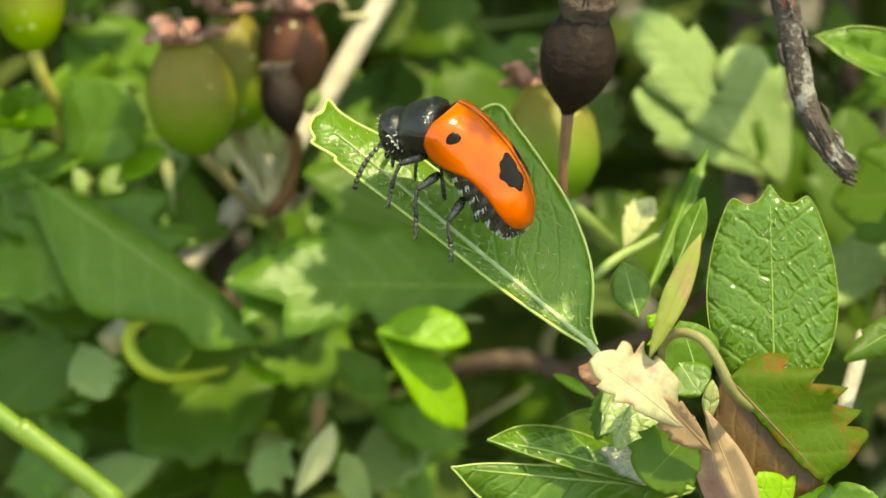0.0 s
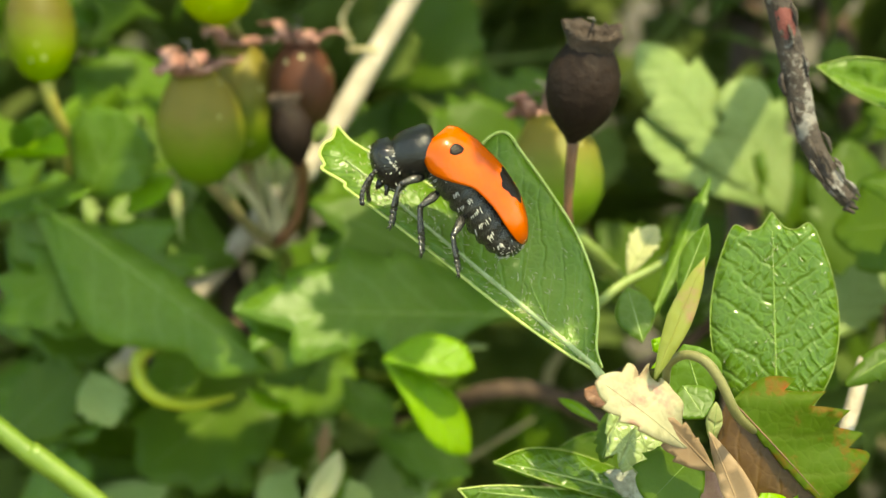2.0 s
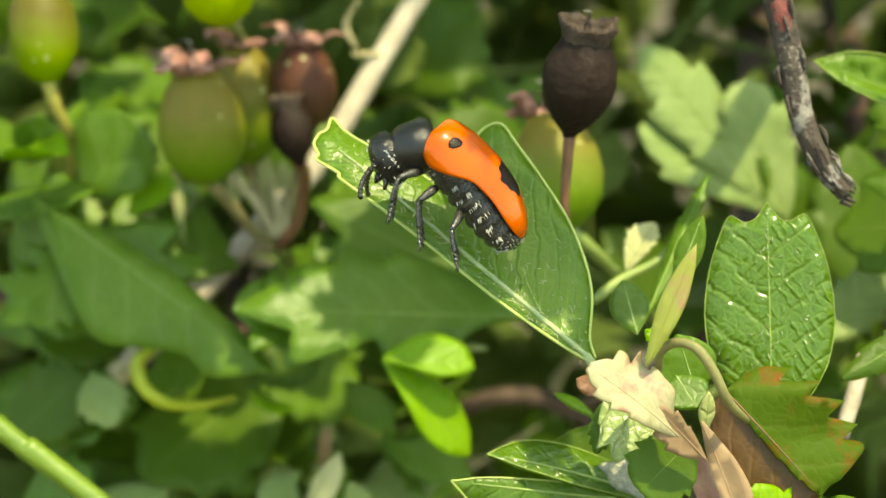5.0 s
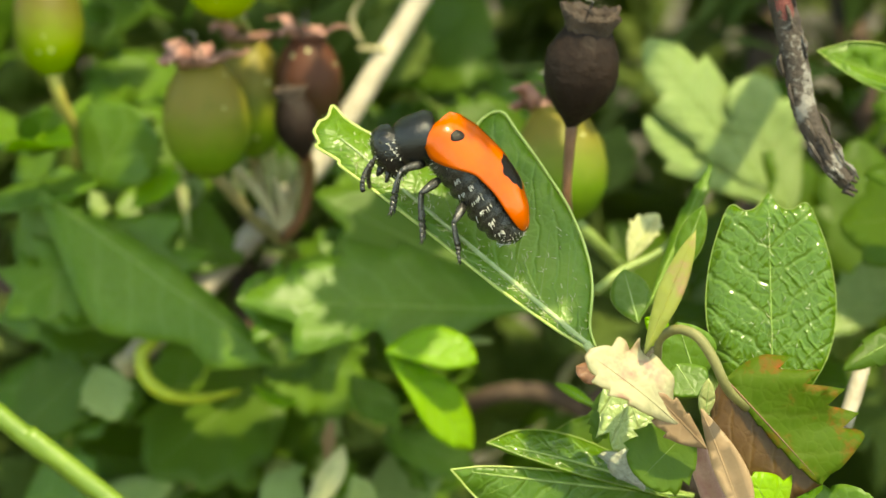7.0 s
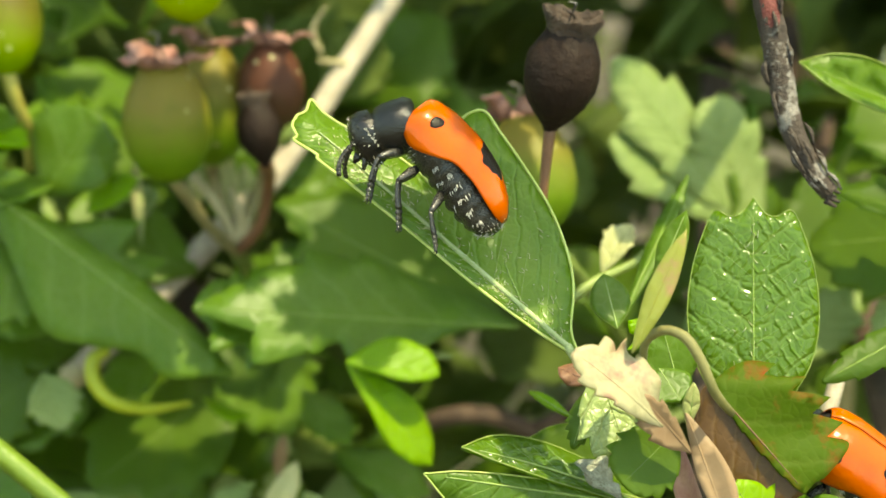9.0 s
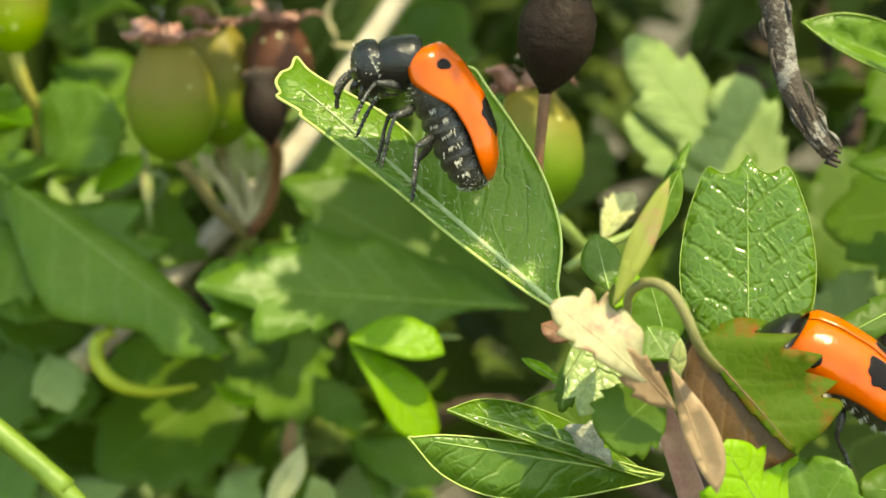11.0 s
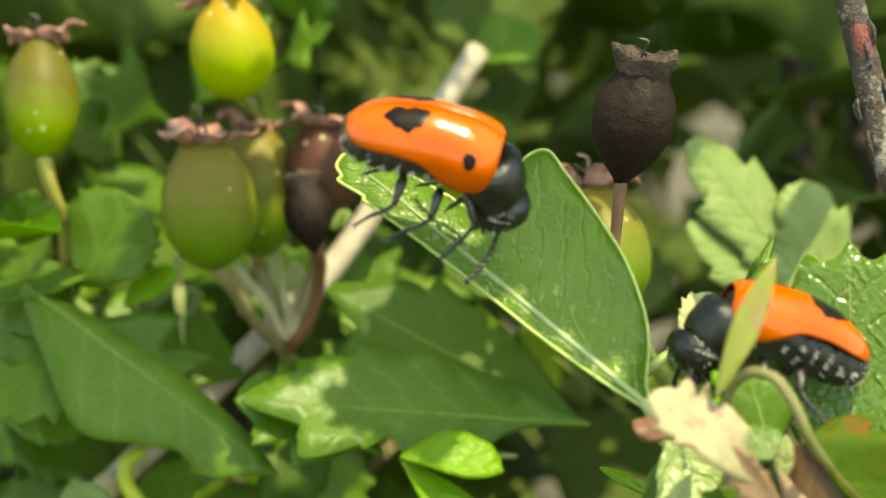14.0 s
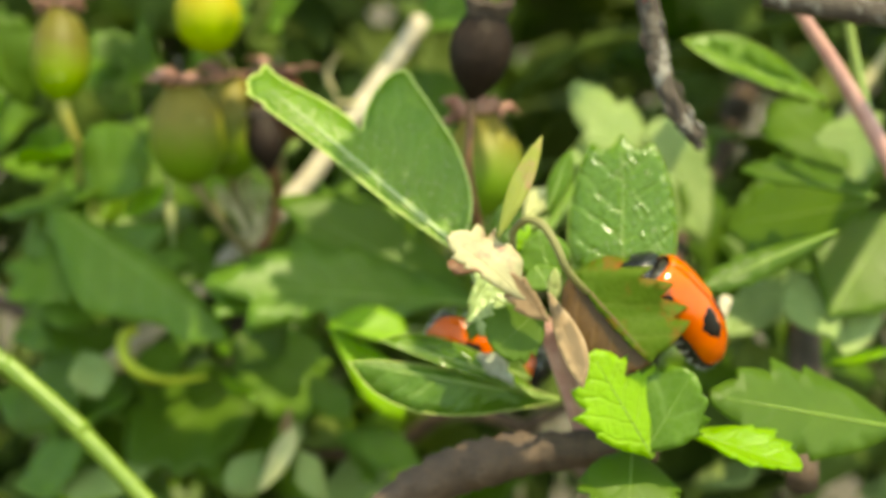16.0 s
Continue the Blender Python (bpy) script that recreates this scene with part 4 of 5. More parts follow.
leaf(shoot, at(37.22, -6.15, 28), at(33.67, -0.23, 30), (-0.1, 0.5, 0.8), LEAF_GREY, OVATE, OVATE, "silvery young leaf", width=0.8, seed=46, teeth=8, rib=VEIN, rib_size=0.45)
leaf(shoot, at(38.37, -7.68, 30), at(39.02, 0.79, 32), (0.1, 0.4, 0.9), LEAF_GREY, OVATE, OVATE, "silvery young leaf", width=0.7, seed=47, teeth=8, rib=VEIN, rib_size=0.45)
leaf(shoot, at(36.56, -8.32, 26), at(40.78, -7.56, 24), (0.1, 0.7, 0.6), LEAF_FRESH, OBLONG, OBLONG, "", width=0.9, seed=48, rib=VEIN, rib_size=0.45, teeth=6, depth=0.16, ripple=0.05)
leaf(shoot, at(36.75, -4.29, 28), at(42.44, 5.48, 33), (0.2, 0.4, 0.9), LEAF_DEEP_SHADED, OVATE, OVATE, "", width=0.9, seed=49, rib=VEIN, rib_size=0.45, teeth=6, depth=0.16, ripple=0.05)

# ---- the fruiting spray ----
fruit = thing("fruiting_spray", at(-14.39, -3.69, 46), "hawthorn spray with unripe green and reddish haws", "twig")
K = at(-14.15, 2.65, 45)
stem(fruit, [at(-17.37, -12.25, 58), at(-13.75, 0.19, 52), K], [0.8, 0.65, 0.6], STALK_GREEN)
haw(fruit, at(-18.59, 7.03, 36), at(-19.37, 15.43, 33), 6.7, HAW_GREEN, "unripe green haw with withered pink sepals", stalk=[at(-17.43, 6.03, 38), at(-15.97, 4.12, 42), K], stalk_mat=STALK_BROWN, seed=51)
haw(fruit, at(-16.05, 9.07, 42), at(-16.7, 18.3, 41), 6.2, HAW_GREEN, "unripe green haw", stalk=[at(-16.31, 8.82, 44), at(-15.24, 5.43, 45), K], stalk_mat=STALK_BROWN, seed=52)
haw(fruit, at(-11.75, 11.3, 41), at(-11.69, 18.38, 39), 5.4, HAW_RED, "reddening haw with withered sepals", stalk=[at(-12.31, 9.13, 45), at(-13.39, 5.43, 46), K], stalk_mat=STALK_BROWN, seed=53)
haw(fruit, at(-11.55, 8.4, 36), at(-12.55, 13.1, 35), 3.3, HAW_DRY, "shrivelled dark haw", sepals=0, cup=True, sepal_mat=SEPAL_DRY, stalk=[at(-11.5, 7.86, 40), at(-12.3, 4.6, 43), K], stalk_mat=STALK_RED, seed=54)
haw(fruit, at(-17.32, 19.27, 36), at(-18.73, 26.18, 35), 6.0, HAW_YELLOW, "yellow-green ripening haw", stalk=[at(-17.09, 19.02, 44), at(-16.98, 13.35, 50), at(-16.04, 7.56, 52)], seed=55)
haw(fruit, at(-31.49, 15.01, 38), at(-32.32, 23.52, 38), 5.5, HAW_LIME, "lime-green haw with a brown calyx", stalk=[at(-31.06, 13.35, 39), at(-30.38, 11.28, 41), at(-30.87, 8.8, 46)], stalk_mat=STALK_YELLOW, seed=56)
haw(fruit, at(8.41, 3.21, 28), at(7.3, 11.68, 29), 6.8, HAW_GREEN, "green haw behind the withered one", stalk=[at(10.89, 1.62, 30), at(13.46, -0.46, 36), at(16.84, -3.64, 44)], seed=57)
for a, b, w in ((at(-17.98, 8.77, 44), K, 0.4), (at(-15.59, 9.2, 46), K, 0.4), (at(-13.97, 9, 47), K, 0.38)):
    stem(fruit, [a, (a + b) / 2 + RIGHT * 0.0006, b], [w, w, w], STRAW_DIM, "stalk")
# Leaf pieces behind the stalks; the pale colour stands in for sunlight on them.
for base, tip, width in ((at(-14.57, 5.39, 46), at(-15.06, 10.53, 45), 0.9), (at(-21.52, 2.77, 44), at(-22.16, 9.72, 43), 0.35), (at(-17.83, 5.44, 47), at(-17.28, 9.14, 46), 1.0), (at(-12.33, 5.61, 47), at(-13.93, 9.89, 46), 0.9)):
    leaf(fruit, base, tip, (0.2, 0.3, 0.9), LEAF_PALE, OBLONG, LANCE, "pale leaf piece with sunlight put into its colour", width=width)

# ---- the dry stick that leans behind ----
stick = thing("dry_stick", at(-27.1, -7.9, 46), "pale dry broken stick leaning in the hedge", "stick")
stem(stick, [at(-27.1, -7.9, 46), at(-21.7, -2, 48), at(-16.9, 3.5, 49.5), at(-11.3, 10.2, 51), at(-5.98, 19.7, 54), at(-0.65, 29.14, 56)], [1.0, 1.05, 1.05, 1.0, 0.95, 0.95], STRAW, "wood", n=30, sides=14, rough=0.03)
stem(stick, [at(-8.14, 19.63, 51), at(-9.01, 21.54, 50), at(-7.86, 23.5, 49)], [0.2, 0.35, 0.08], STRAW_DIM, "shoot_scale", n=8, flat=0.5)
stem(stick, [at(-8.52, 19.34, 52), at(-6.17, 19.41, 53)], [0.2, 0.3], STRAW_DIM, "side_bud", n=4)
stem(stick, [at(-27.2, -8.05, 45.95), at(-26.3, -7.1, 46.25)], [1.02, 1.12], STRAW_DIM, "broken_end", n=4, rough=0.1)

# ---- leaves behind the beetle ----
back = thing("hawthorn_branch", at(3.71, -12.59, 63), "shaded hawthorn branch with broad lobed leaves", "branch")
stem(back, [at(23.28, -19.11, 63), at(10.56, -10.9, 60), at(3.62, -9.81, 58), at(-4.38, -13.3, 66), at(-16.58, -11.89, 60), at(-28.92, -5.97, 60), at(-45.2, 0.95, 62), at(-60.46, 3, 66)], [0.9, 0.9, 0.8, 0.8, 0.8, 0.8, 0.8, 0.8], BARK_BROWN, n=40)
stem(back, [at(10.56, -10.9, 60), at(19.98, -5.83, 56), at(26.46, 0.88, 48), at(33.29, 6.49, 50)], [0.7, 0.6, 0.6, 0.5], BARK_BROWN, n=20)
MID = [
    (at(-11.63, -19.40, 41), at(-8.57, -13.50, 39), (0.1, 0.5, 0.85), LEAF_PALE, LANCE, OBLONG, dict(width=0.9, fold=0.4, teeth=0), "pale curled leaf low in the hedge"),
    (at(-5.68, -20.06, 41), at(-7.79, -15.90, 39), (0.0, 0.6, 0.8), LEAF_GREY, OVATE, OBLONG, dict(width=0.8, fold=0.2), "grey-green leaf low in the hedge"),
    (at(-25.65, 5.01, 41), at(-21.69, 7.74, 40), (0.1, 0.5, 0.85), LEAF_FRESH, OVATE, OBLONG, dict(width=0.8, teeth=4, depth=0.12), "pale green leaf under the haws"),
    (at(-35.28, 0.90, 44), at(-29.33, 7.15, 41), (0.0, 0.45, 0.9), LEAF, BLUNT, OVATE, dict(width=0.8, teeth=5, depth=0.12), "broad green leaf under the lime haw"),
    (at(-17.46, 1.00, 48), at(-27.89, 5.56, 46), (0.1, 0.4, 0.9), LEAF, OVATE, BLUNT, dict(width=0.7, teeth=5, depth=0.12), "broad green leaf low in the hedge"),
    (at(7.83, -2.94, 36), at(-15.64, -2.55, 30.5), (-0.05, 0.45, 0.9), LEAF, LOBED, OVATE, dict(width=0.46, fold=0.08, teeth=6, depth=0.15), "lobed hawthorn leaf with a sunlit tip"),
    # A lobe of the same leaf; its shade is put into the darker colour.
    (at(7.12, -2.68, 37), at(-10.66, 5.84, 35), (0.05, 0.40, 0.9), LEAF_DEEP_SHADED, LOBED, OVATE, dict(width=0.5, fold=0.05), "broad dark leaf lobe"),
    (at(-4.92, -6.11, 29.5), at(1.9, -6.79, 30), (0.0, 0.5, 0.85), LEAF_FRESH, BLUNT, OBLONG, dict(width=0.66, fold=0.12, bend=0.15, teeth=0), "bright yellow-green leaf lobe"),
    (at(-4.69, -6.3, 30), at(1.61, -13.4, 33), (0.15, 0.55, 0.8), LEAF_FRESH, OBLONG, OBLONG, dict(width=0.85, fold=0.15, bend=0.1, teeth=0), "bright yellow-green leaf lobe"),
    (at(-6.15, -5.67, 34), at(-16.2, -2.31, 32), (-0.05, 0.5, 0.85), LEAF, LOBED, BLUNT, dict(width=0.72, fold=0.1, teeth=5, depth=0.15, ripple=0.05), "sunlit lobed leaf tip with a pinkish point"),
    (at(-12.98, -12.25, 58), at(-8.97, -19.35, 56), (0.1, 0.5, 0.8), LEAF, OBLONG, OBLONG, dict(width=0.9), ""),
    (at(-32.31, 5.93, 38), at(-13.18, -7.17, 33), (-0.1, 0.45, 0.9), LEAF, NARROW, DROOP, dict(teeth=0), "large shaded hawthorn leaf"),
    (at(-26.05, 3.32, 39), at(-34.52, -3.57, 36), (-0.1, 0.5, 0.85), LEAF, OVATE, LOBED, dict(width=0.8), "broad lobe of a shaded leaf"),
    (at(-29.63, 5.42, 41), at(-20.94, -3.22, 38), (-0.1, 0.4, 0.9), LEAF, LOBED, LOBED, dict(width=0.9, teeth=5), "large shaded hawthorn leaf"),
    (at(-28.61, 6.2, 40), at(-24.9, 12.5, 38), (0.0, 0.3, 1), LEAF, BLUNT, BLUNT, dict(width=1.02, teeth=9, depth=0.1), "rounded toothed leaf"),
    (at(-35.43, 9.34, 39), at(-29.26, 9.39, 35), (0.1, 0.85, 0.5), LEAF_FRESH, OVATE, OVATE, dict(width=0.7, fold=0.5, teeth=8), "folded fresh leaf"),
    (at(-32.98, 8.8, 39), at(-31.61, 12.51, 37), (0.3, 0.4, 0.85), LEAF, OVATE, OVATE, dict(width=1.0, fold=0.2, teeth=8), ""),
    (at(-38.12, 5.61, 43), at(-27.87, 6.75, 38), (0.0, 0.8, 0.6), LEAF, OVATE, OVATE, dict(width=0.6, teeth=8), ""),
    (at(-34.31, 8.25, 54), at(-30.94, 2.27, 52), (-0.2, 0.5, 0.85), LEAF_GREY, OVATE, OVATE, dict(width=0.9), "pale grey-green leaf"),
    (at(-25.07, 5.41, 50), at(-20.92, 7.27, 48), (-0.1, 0.6, 0.8), LEAF_GREY, OVATE, OVATE, dict(width=0.9, teeth=6), "pale grey-green leaf"),
    (at(-40.32, -3.96, 58), at(-28.92, 0.91, 54), (0.0, 0.6, 0.8), LEAF, OVATE, OVATE, dict(width=0.9, teeth=8), ""),
    (at(-40.83, -9.7, 56), at(-25.93, -10.31, 50), (0.0, 0.6, 0.8), LEAF, OVATE, OVATE, dict(width=0.8), ""),
    (at(-28.2, -7.4, 40), at(-26.2, -11.7, 39), (0.1, 0.4, 0.9), LEAF_GREY, OVATE, OVATE, dict(width=0.95, fold=0.15, teeth=5), "small round pale leaf under the stick"),
    (at(-14.16, -6.79, 52), at(-25.35, -16.43, 48), (0.0, 0.55, 0.8), LEAF_DEEP_SHADED, OVATE, OVATE, dict(width=0.95), "wide dark leaf"),
    (at(-35.8, -2.92, 50), at(-26.68, -5.64, 48), (0.0, 0.6, 0.8), LEAF_DEEP_SHADED, OVATE, OVATE, dict(width=0.8), ""),
    (at(-37.07, -13.74, 50), at(-30.05, -7.36, 48), (0.1, 0.4, 0.9), LEAF_DEEP_SHADED, OVATE, OVATE, dict(width=0.8), ""),
    (at(-18.13, -18, 54), at(-12.95, -8.91, 52), (0.0, 0.4, 0.9), LEAF_DEEP_SHADED, OVATE, OVATE, dict(width=1.0), ""),
    (at(-14.66, -2.25, 50), at(-9.29, -11.73, 52), (0.1, 0.4, 0.9), LEAF, OVATE, OVATE, dict(width=0.9), ""),
    (at(1.23, -17.28, 54), at(-6.02, -13.17, 50), (0.0, 0.7, 0.6), LEAF, OVATE, OVATE, dict(width=0.9, teeth=6), ""),
    (at(-8.36, -18.7, 54), at(-0.62, -15.6, 50), (0.0, 0.6, 0.8), LEAF_GREY, OVATE, OVATE, dict(width=0.9), ""),
    (at(-12.22, -17.25, 54), at(-11.23, -10.73, 52), (0.1, 0.4, 0.9), LEAF_GREY, LANCE, OBLONG, dict(width=1.2), "withering curled leaf"),
    (at(-16.09, -19.15, 52), at(-13.31, -15.54, 50), (0.1, 0.6, 0.8), LEAF_GREY, OVATE, OVATE, dict(width=1.0), ""),
    (at(-23.92, -9.06, 58), at(-19.29, -5.84, 56), (0.1, 0.6, 0.8), LEAF_GREY, OVATE, OVATE, dict(width=0.9), ""),
    (at(-12.83, 0.44, 56), at(-9.35, -9.59, 54), (0.1, 0.4, 0.9), LEAF, OBLONG, OBLONG, dict(width=0.9), ""),
    (at(-16.99, -0.52, 54), at(-10.66, 2.79, 52), (0.1, 0.6, 0.8), LEAF, OBLONG, OBLONG, dict(width=0.9), ""),
    (at(-4.31, 5.47, 63), at(-9.58, 16.95, 68), (0.0, 0.2, 1), LEAF_DEEP_SHADED, LOBED, LOBED, dict(width=0.8), ""),
    (at(-1.31, 5.5, 64), at(-3.4, 17.98, 68), (0.0, 0.2, 1), LEAF, LOBED, LOBED, dict(width=0.7), ""),
    (at(1.72, 6, 64), at(1.77, 19.73, 70), (0.1, 0.2, 1), LEAF_DEEP_SHADED, FORKED, FORKED, dict(width=0.7), ""),
    (at(5.69, 6.94, 62), at(7.42, 19.52, 68), (0.1, 0.2, 1), LEAF_DEEP_SHADED, OVATE, LOBED, dict(width=0.7), ""),
    (at(26.51, 5.36, 44), at(14.85, 18.41, 40), (-0.05, 0.45, 0.95), LEAF_GREY, OBLONG, OBLONG, dict(width=0.68, fold=0.08, teeth=4, depth=0.2), "pale grey-green lobed leaf in the sun"),
    (at(27.04, 4.93, 44.5), at(22.86, 15.88, 42), (0.05, 0.45, 0.95), LEAF_GREY, BLUNT, BLUNT, dict(width=0.5, teeth=4, depth=0.2), "pale grey-green blunt leaf lobe"),
    (at(25.55, 5.8, 43.6), at(14.76, 12.13, 40), (0.0, 0.55, 0.85), LEAF_GREY, OBLONG, OBLONG, dict(width=0.8, teeth=4, depth=0.2), ""),
    (at(31.99, -3.73, 48), at(24.56, 10.03, 43), (0.2, 0.3, 0.9), LEAF_DEEP_SHADED, LANCE, OBLONG, dict(width=0.9), "narrow shaded leaf"),
    (at(33.94, -5.44, 44), at(32.52, 11.35, 46), (0.2, 0.2, 1), LEAF_DEEP_SHADED, OBLONG, OBLONG, dict(width=1.0), "broad blue-green leaf"),
    (at(35.75, 0.84, 40), at(32.27, 7.77, 38), (0.0, 0.5, 0.9), LEAF_DEEP_SHADED, OBLONG, OBLONG, dict(width=1.0), ""),
    (at(27.51, -5.24, 38), at(34.44, 0.84, 40), (0.0, 0.5, 0.9), LEAF_GREY, OBLONG, OBLONG, dict(width=1.0), ""),
    (at(-15.56, -7.34, 43), at(-16.59, -5.65, 43), (0.0, 0.5, 0.9), LEAF_FRESH, OVATE, OVATE, dict(width=0.8, teeth=0), ""),
    (at(-16.11, -8.87, 43), at(-12.33, -10.21, 42), (0.0, 0.8, 0.6), LEAF_FRESH, LANCE, OBLONG, dict(width=1.0, bend=-0.25, teeth=0), "small yellow leaf edge"),
    (at(-35.77, -19.41, 48), at(-28.97, -15.53, 46), (0.0, 0.6, 0.8), LEAF, OVATE, OVATE, dict(width=1.0), ""),
    (at(-19.43, -5.34, 45), at(-24.41, -9.2, 44), (0.0, 0.6, 0.8), LEAF, OVATE, OVATE, dict(width=0.75), "green leaf with a yellow edge"),
    (at(-25.93, -20.57, 50), at(-32.16, -19.18, 46), (0.0, 0.8, 0.6), LEAF_FRESH, OBLONG, OBLONG, dict(width=1.2), ""),
    (at(-3.68, -5.18, 36), at(2.94, -5.23, 35), (0.0, 0.95, 0.3), LEAF_GREY, LANCE, LANCE, dict(width=1.2), "pale dry leaf edge"),
    (at(-39.09, -0.09, 28), at(-39.36, 18.78, 28), (0.1, 0.5, 0.85), LEAF_FRESH, OBLONG, OBLONG, dict(width=1.0), "bright translucent leaf"),
    (at(-29.65, 1.23, 47), at(-34.41, 5.88, 45), (-0.2, 0.6, 0.8), LEAF_GREY, OVATE, OVATE, dict(width=0.8), "grey-green leaf catching the light"),
    (at(-21.65, 1.13, 41), at(-31.11, -0.16, 38), (0.0, 0.5, 0.9), LEAF, LOBED, OVATE, dict(width=0.75), "lower lobe of a broad hawthorn leaf"),
    (at(-22.31, 0.98, 40), at(-21.73, -5.10, 37), (0.1, 0.4, 0.9), LEAF, OBLONG, OBLONG, dict(width=1.1), ""),
    (at(-35.07, -2.64, 46), at(-28.55, -4.08, 44), (0.0, 0.6, 0.8), LEAF, OVATE, OBLONG, dict(width=0.9), ""),
    (at(-22.26, 4.08, 49), at(-25.72, 7.25, 46), (0.1, 0.6, 0.8), LEAF_GREY, OVATE, OVATE, dict(width=0.8), ""),
    (at(-10.40, -3.99, 43), at(-14.78, -8.45, 42), (0.1, 0.4, 0.9), LEAF_DEEP_SHADED, OVATE, OVATE, dict(width=0.9), ""),
    (at(-10.19, -0.05, 47), at(-6.44, 3.96, 46), (0.0, 0.5, 0.8), LEAF, OVATE, OBLONG, dict(width=0.9), ""),
    (at(-35.81, 1.58, 48), at(-32.49, -3.60, 46), (0.1, 0.5, 0.8), LEAF, LOBED, OVATE, dict(width=0.8), ""),
    (at(-22.68, -16.71, 48), at(-31.68, -19.29, 46), (0.0, 0.7, 0.7), LEAF_GREY, OVATE, OBLONG, dict(width=0.8), "grey-green leaf low in the hedge"),
    (at(-12.00, -15.37, 45), at(-14.93, -19.22, 43), (-0.1, 0.6, 0.7), LEAF_GREY, LOBED, OVATE, dict(width=0.9), ""),
    (at(-8.65, -8.06, 47), at(-4.58, -12.22, 45), (0.1, 0.6, 0.7), LEAF, OVATE, OVATE, dict(width=0.7), ""),
    (at(-5.91, -12.86, 49), at(1.69, -14.97, 46), (0.0, 0.6, 0.8), LEAF, OVATE, OVATE, dict(width=0.6, curl=0.2), ""),
    (at(-10.31, -15.20, 45), at(-9.76, -11.62, 43), (0.1, 0.4, 0.9), LEAF_TAN, LANCE, LANCE, dict(width=1.1, fold=0.4), "dry tan leaf"),
    (at(-25.46, 6.34, 47), at(-22.40, 8.00, 46), (0.0, 0.6, 0.8), LEAF_GREY, OVATE, OVATE, dict(width=1.0), ""),
    (at(-34.12, 6.16, 46), at(-29.76, 1.57, 44), (0.1, 0.6, 0.8), LEAF_GREY, OVATE, OBLONG, dict(width=0.9), ""),
    (at(-36.04, 3.19, 45), at(-29.34, -0.73, 43), (0.0, 0.6, 0.8), LEAF, OVATE, OVATE, dict(width=0.8), ""),
    (at(-10.94, 10.68, 38), at(-9.32, 11.61, 37), (0.1, 0.6, 0.7), LEAF_GREY, OVATE, OVATE, dict(width=1.1), ""),
    (at(-11.45, 3.57, 46), at(-7.05, 0.39, 44), (0.0, 0.6, 0.8), LEAF, OVATE, OVATE, dict(width=0.8), ""),
    (at(-1.19, 6.41, 48), at(-10.17, 4.91, 44), (0.0, 0.4, 0.9), LEAF, OBLONG, OBLONG, dict(width=0.9), ""),
]
for base, tip, face, mat, left, right, shape, label in MID:
    leaf(back, base, tip, face, mat, left, right, label, rib=VEIN, rib_size=0.3, **{**dict(teeth=6, depth=0.16, ripple=0.05), **shape})

rnd = random.Random(77)
for count, box, mats in ((30, ((-44, 2), (3, 30), (54, 74)), (LEAF, LEAF, LEAF_DEEP_SHADED)), (44, ((-38, 4), (-24, -5), (52, 78)), (LEAF, LEAF_DEEP_SHADED, LEAF_DEEP_SHADED, LEAF_FAR)), (26, ((18, 38), (-8, 16), (48, 74)), (LEAF_DEEP_SHADED, LEAF_FAR, LEAF_DEEP_SHADED, LEAF_GREY)), (14, ((-12, 12), (6, 18), (56, 80)), (LEAF_DEEP_SHADED, LEAF_FAR))):
    for _ in range(count):
        base = at(*(rnd.uniform(*b) for b in box))
        tip = base + way(rnd.uniform(-1, 1), rnd.uniform(-0.8, 0.9), rnd.uniform(-0.4, 0.6)) * rnd.uniform(0.006, 0.013)
        form = rnd.choice((LOBED, FORKED, OVATE, OBLONG))
        mat = rnd.choice(mats)
        leaf(back, base, tip, (rnd.uniform(-0.4, 0.4), rnd.uniform(0.2, 0.8), 0.8), mat, form, rnd.choice((form, OVATE)), "", rib=mat, rib_size=0.5, width=rnd.uniform(0.7, 1.1), fold=rnd.uniform(0, 0.35), bend=rnd.uniform(-0.1, 0.2), teeth=6, depth=0.15, ripple=0.06)

stem(back, [at(-22.98, -5.57, 38), at(-24.11, -6.41, 38), at(-23.92, -8.16, 38), at(-22.37, -9.59, 38), at(-19.86, -9.97, 39), at(-16.9, -9.4, 40.5)], [0.4, 0.62, 0.6, 0.55, 0.42, 0.2], TENDRIL, "tendril", "curled yellow-green leaf stalk", n=24)

# ---- a grass blade across the near corner ----
blade = thing("grass_stalk", at(-17.55, -19.37, -10), "bright green grass stalk with a sleeve added for a cast shadow", "grass")


def grass_stalk():
    a, b = at(-35.76, -6.29, 16), at(-21.94, -17.3, 18)
    line = [a + (b - a) * s for s in (2.6, 1.0, 0.53, 0.0, -0.9)]
    line[0] -= UP * 0.004
    line[4] -= UP * 0.003
    stem(blade, line, [0.74, 0.74, 0.72, 0.70, 0.65], GRASS, "culm", n=26, sides=12)
    up = Vector((0, 0.0001, 0.0002))
    # Thicker stretch added where a cast shadow lies on the stalk.
    stem(blade, [line[1] + up, (line[1] + line[2]) / 2 + up, line[2] + up], [0.77, 0.77, 0.75], GRASS, "sheath", n=14, sides=12)


grass_stalk()

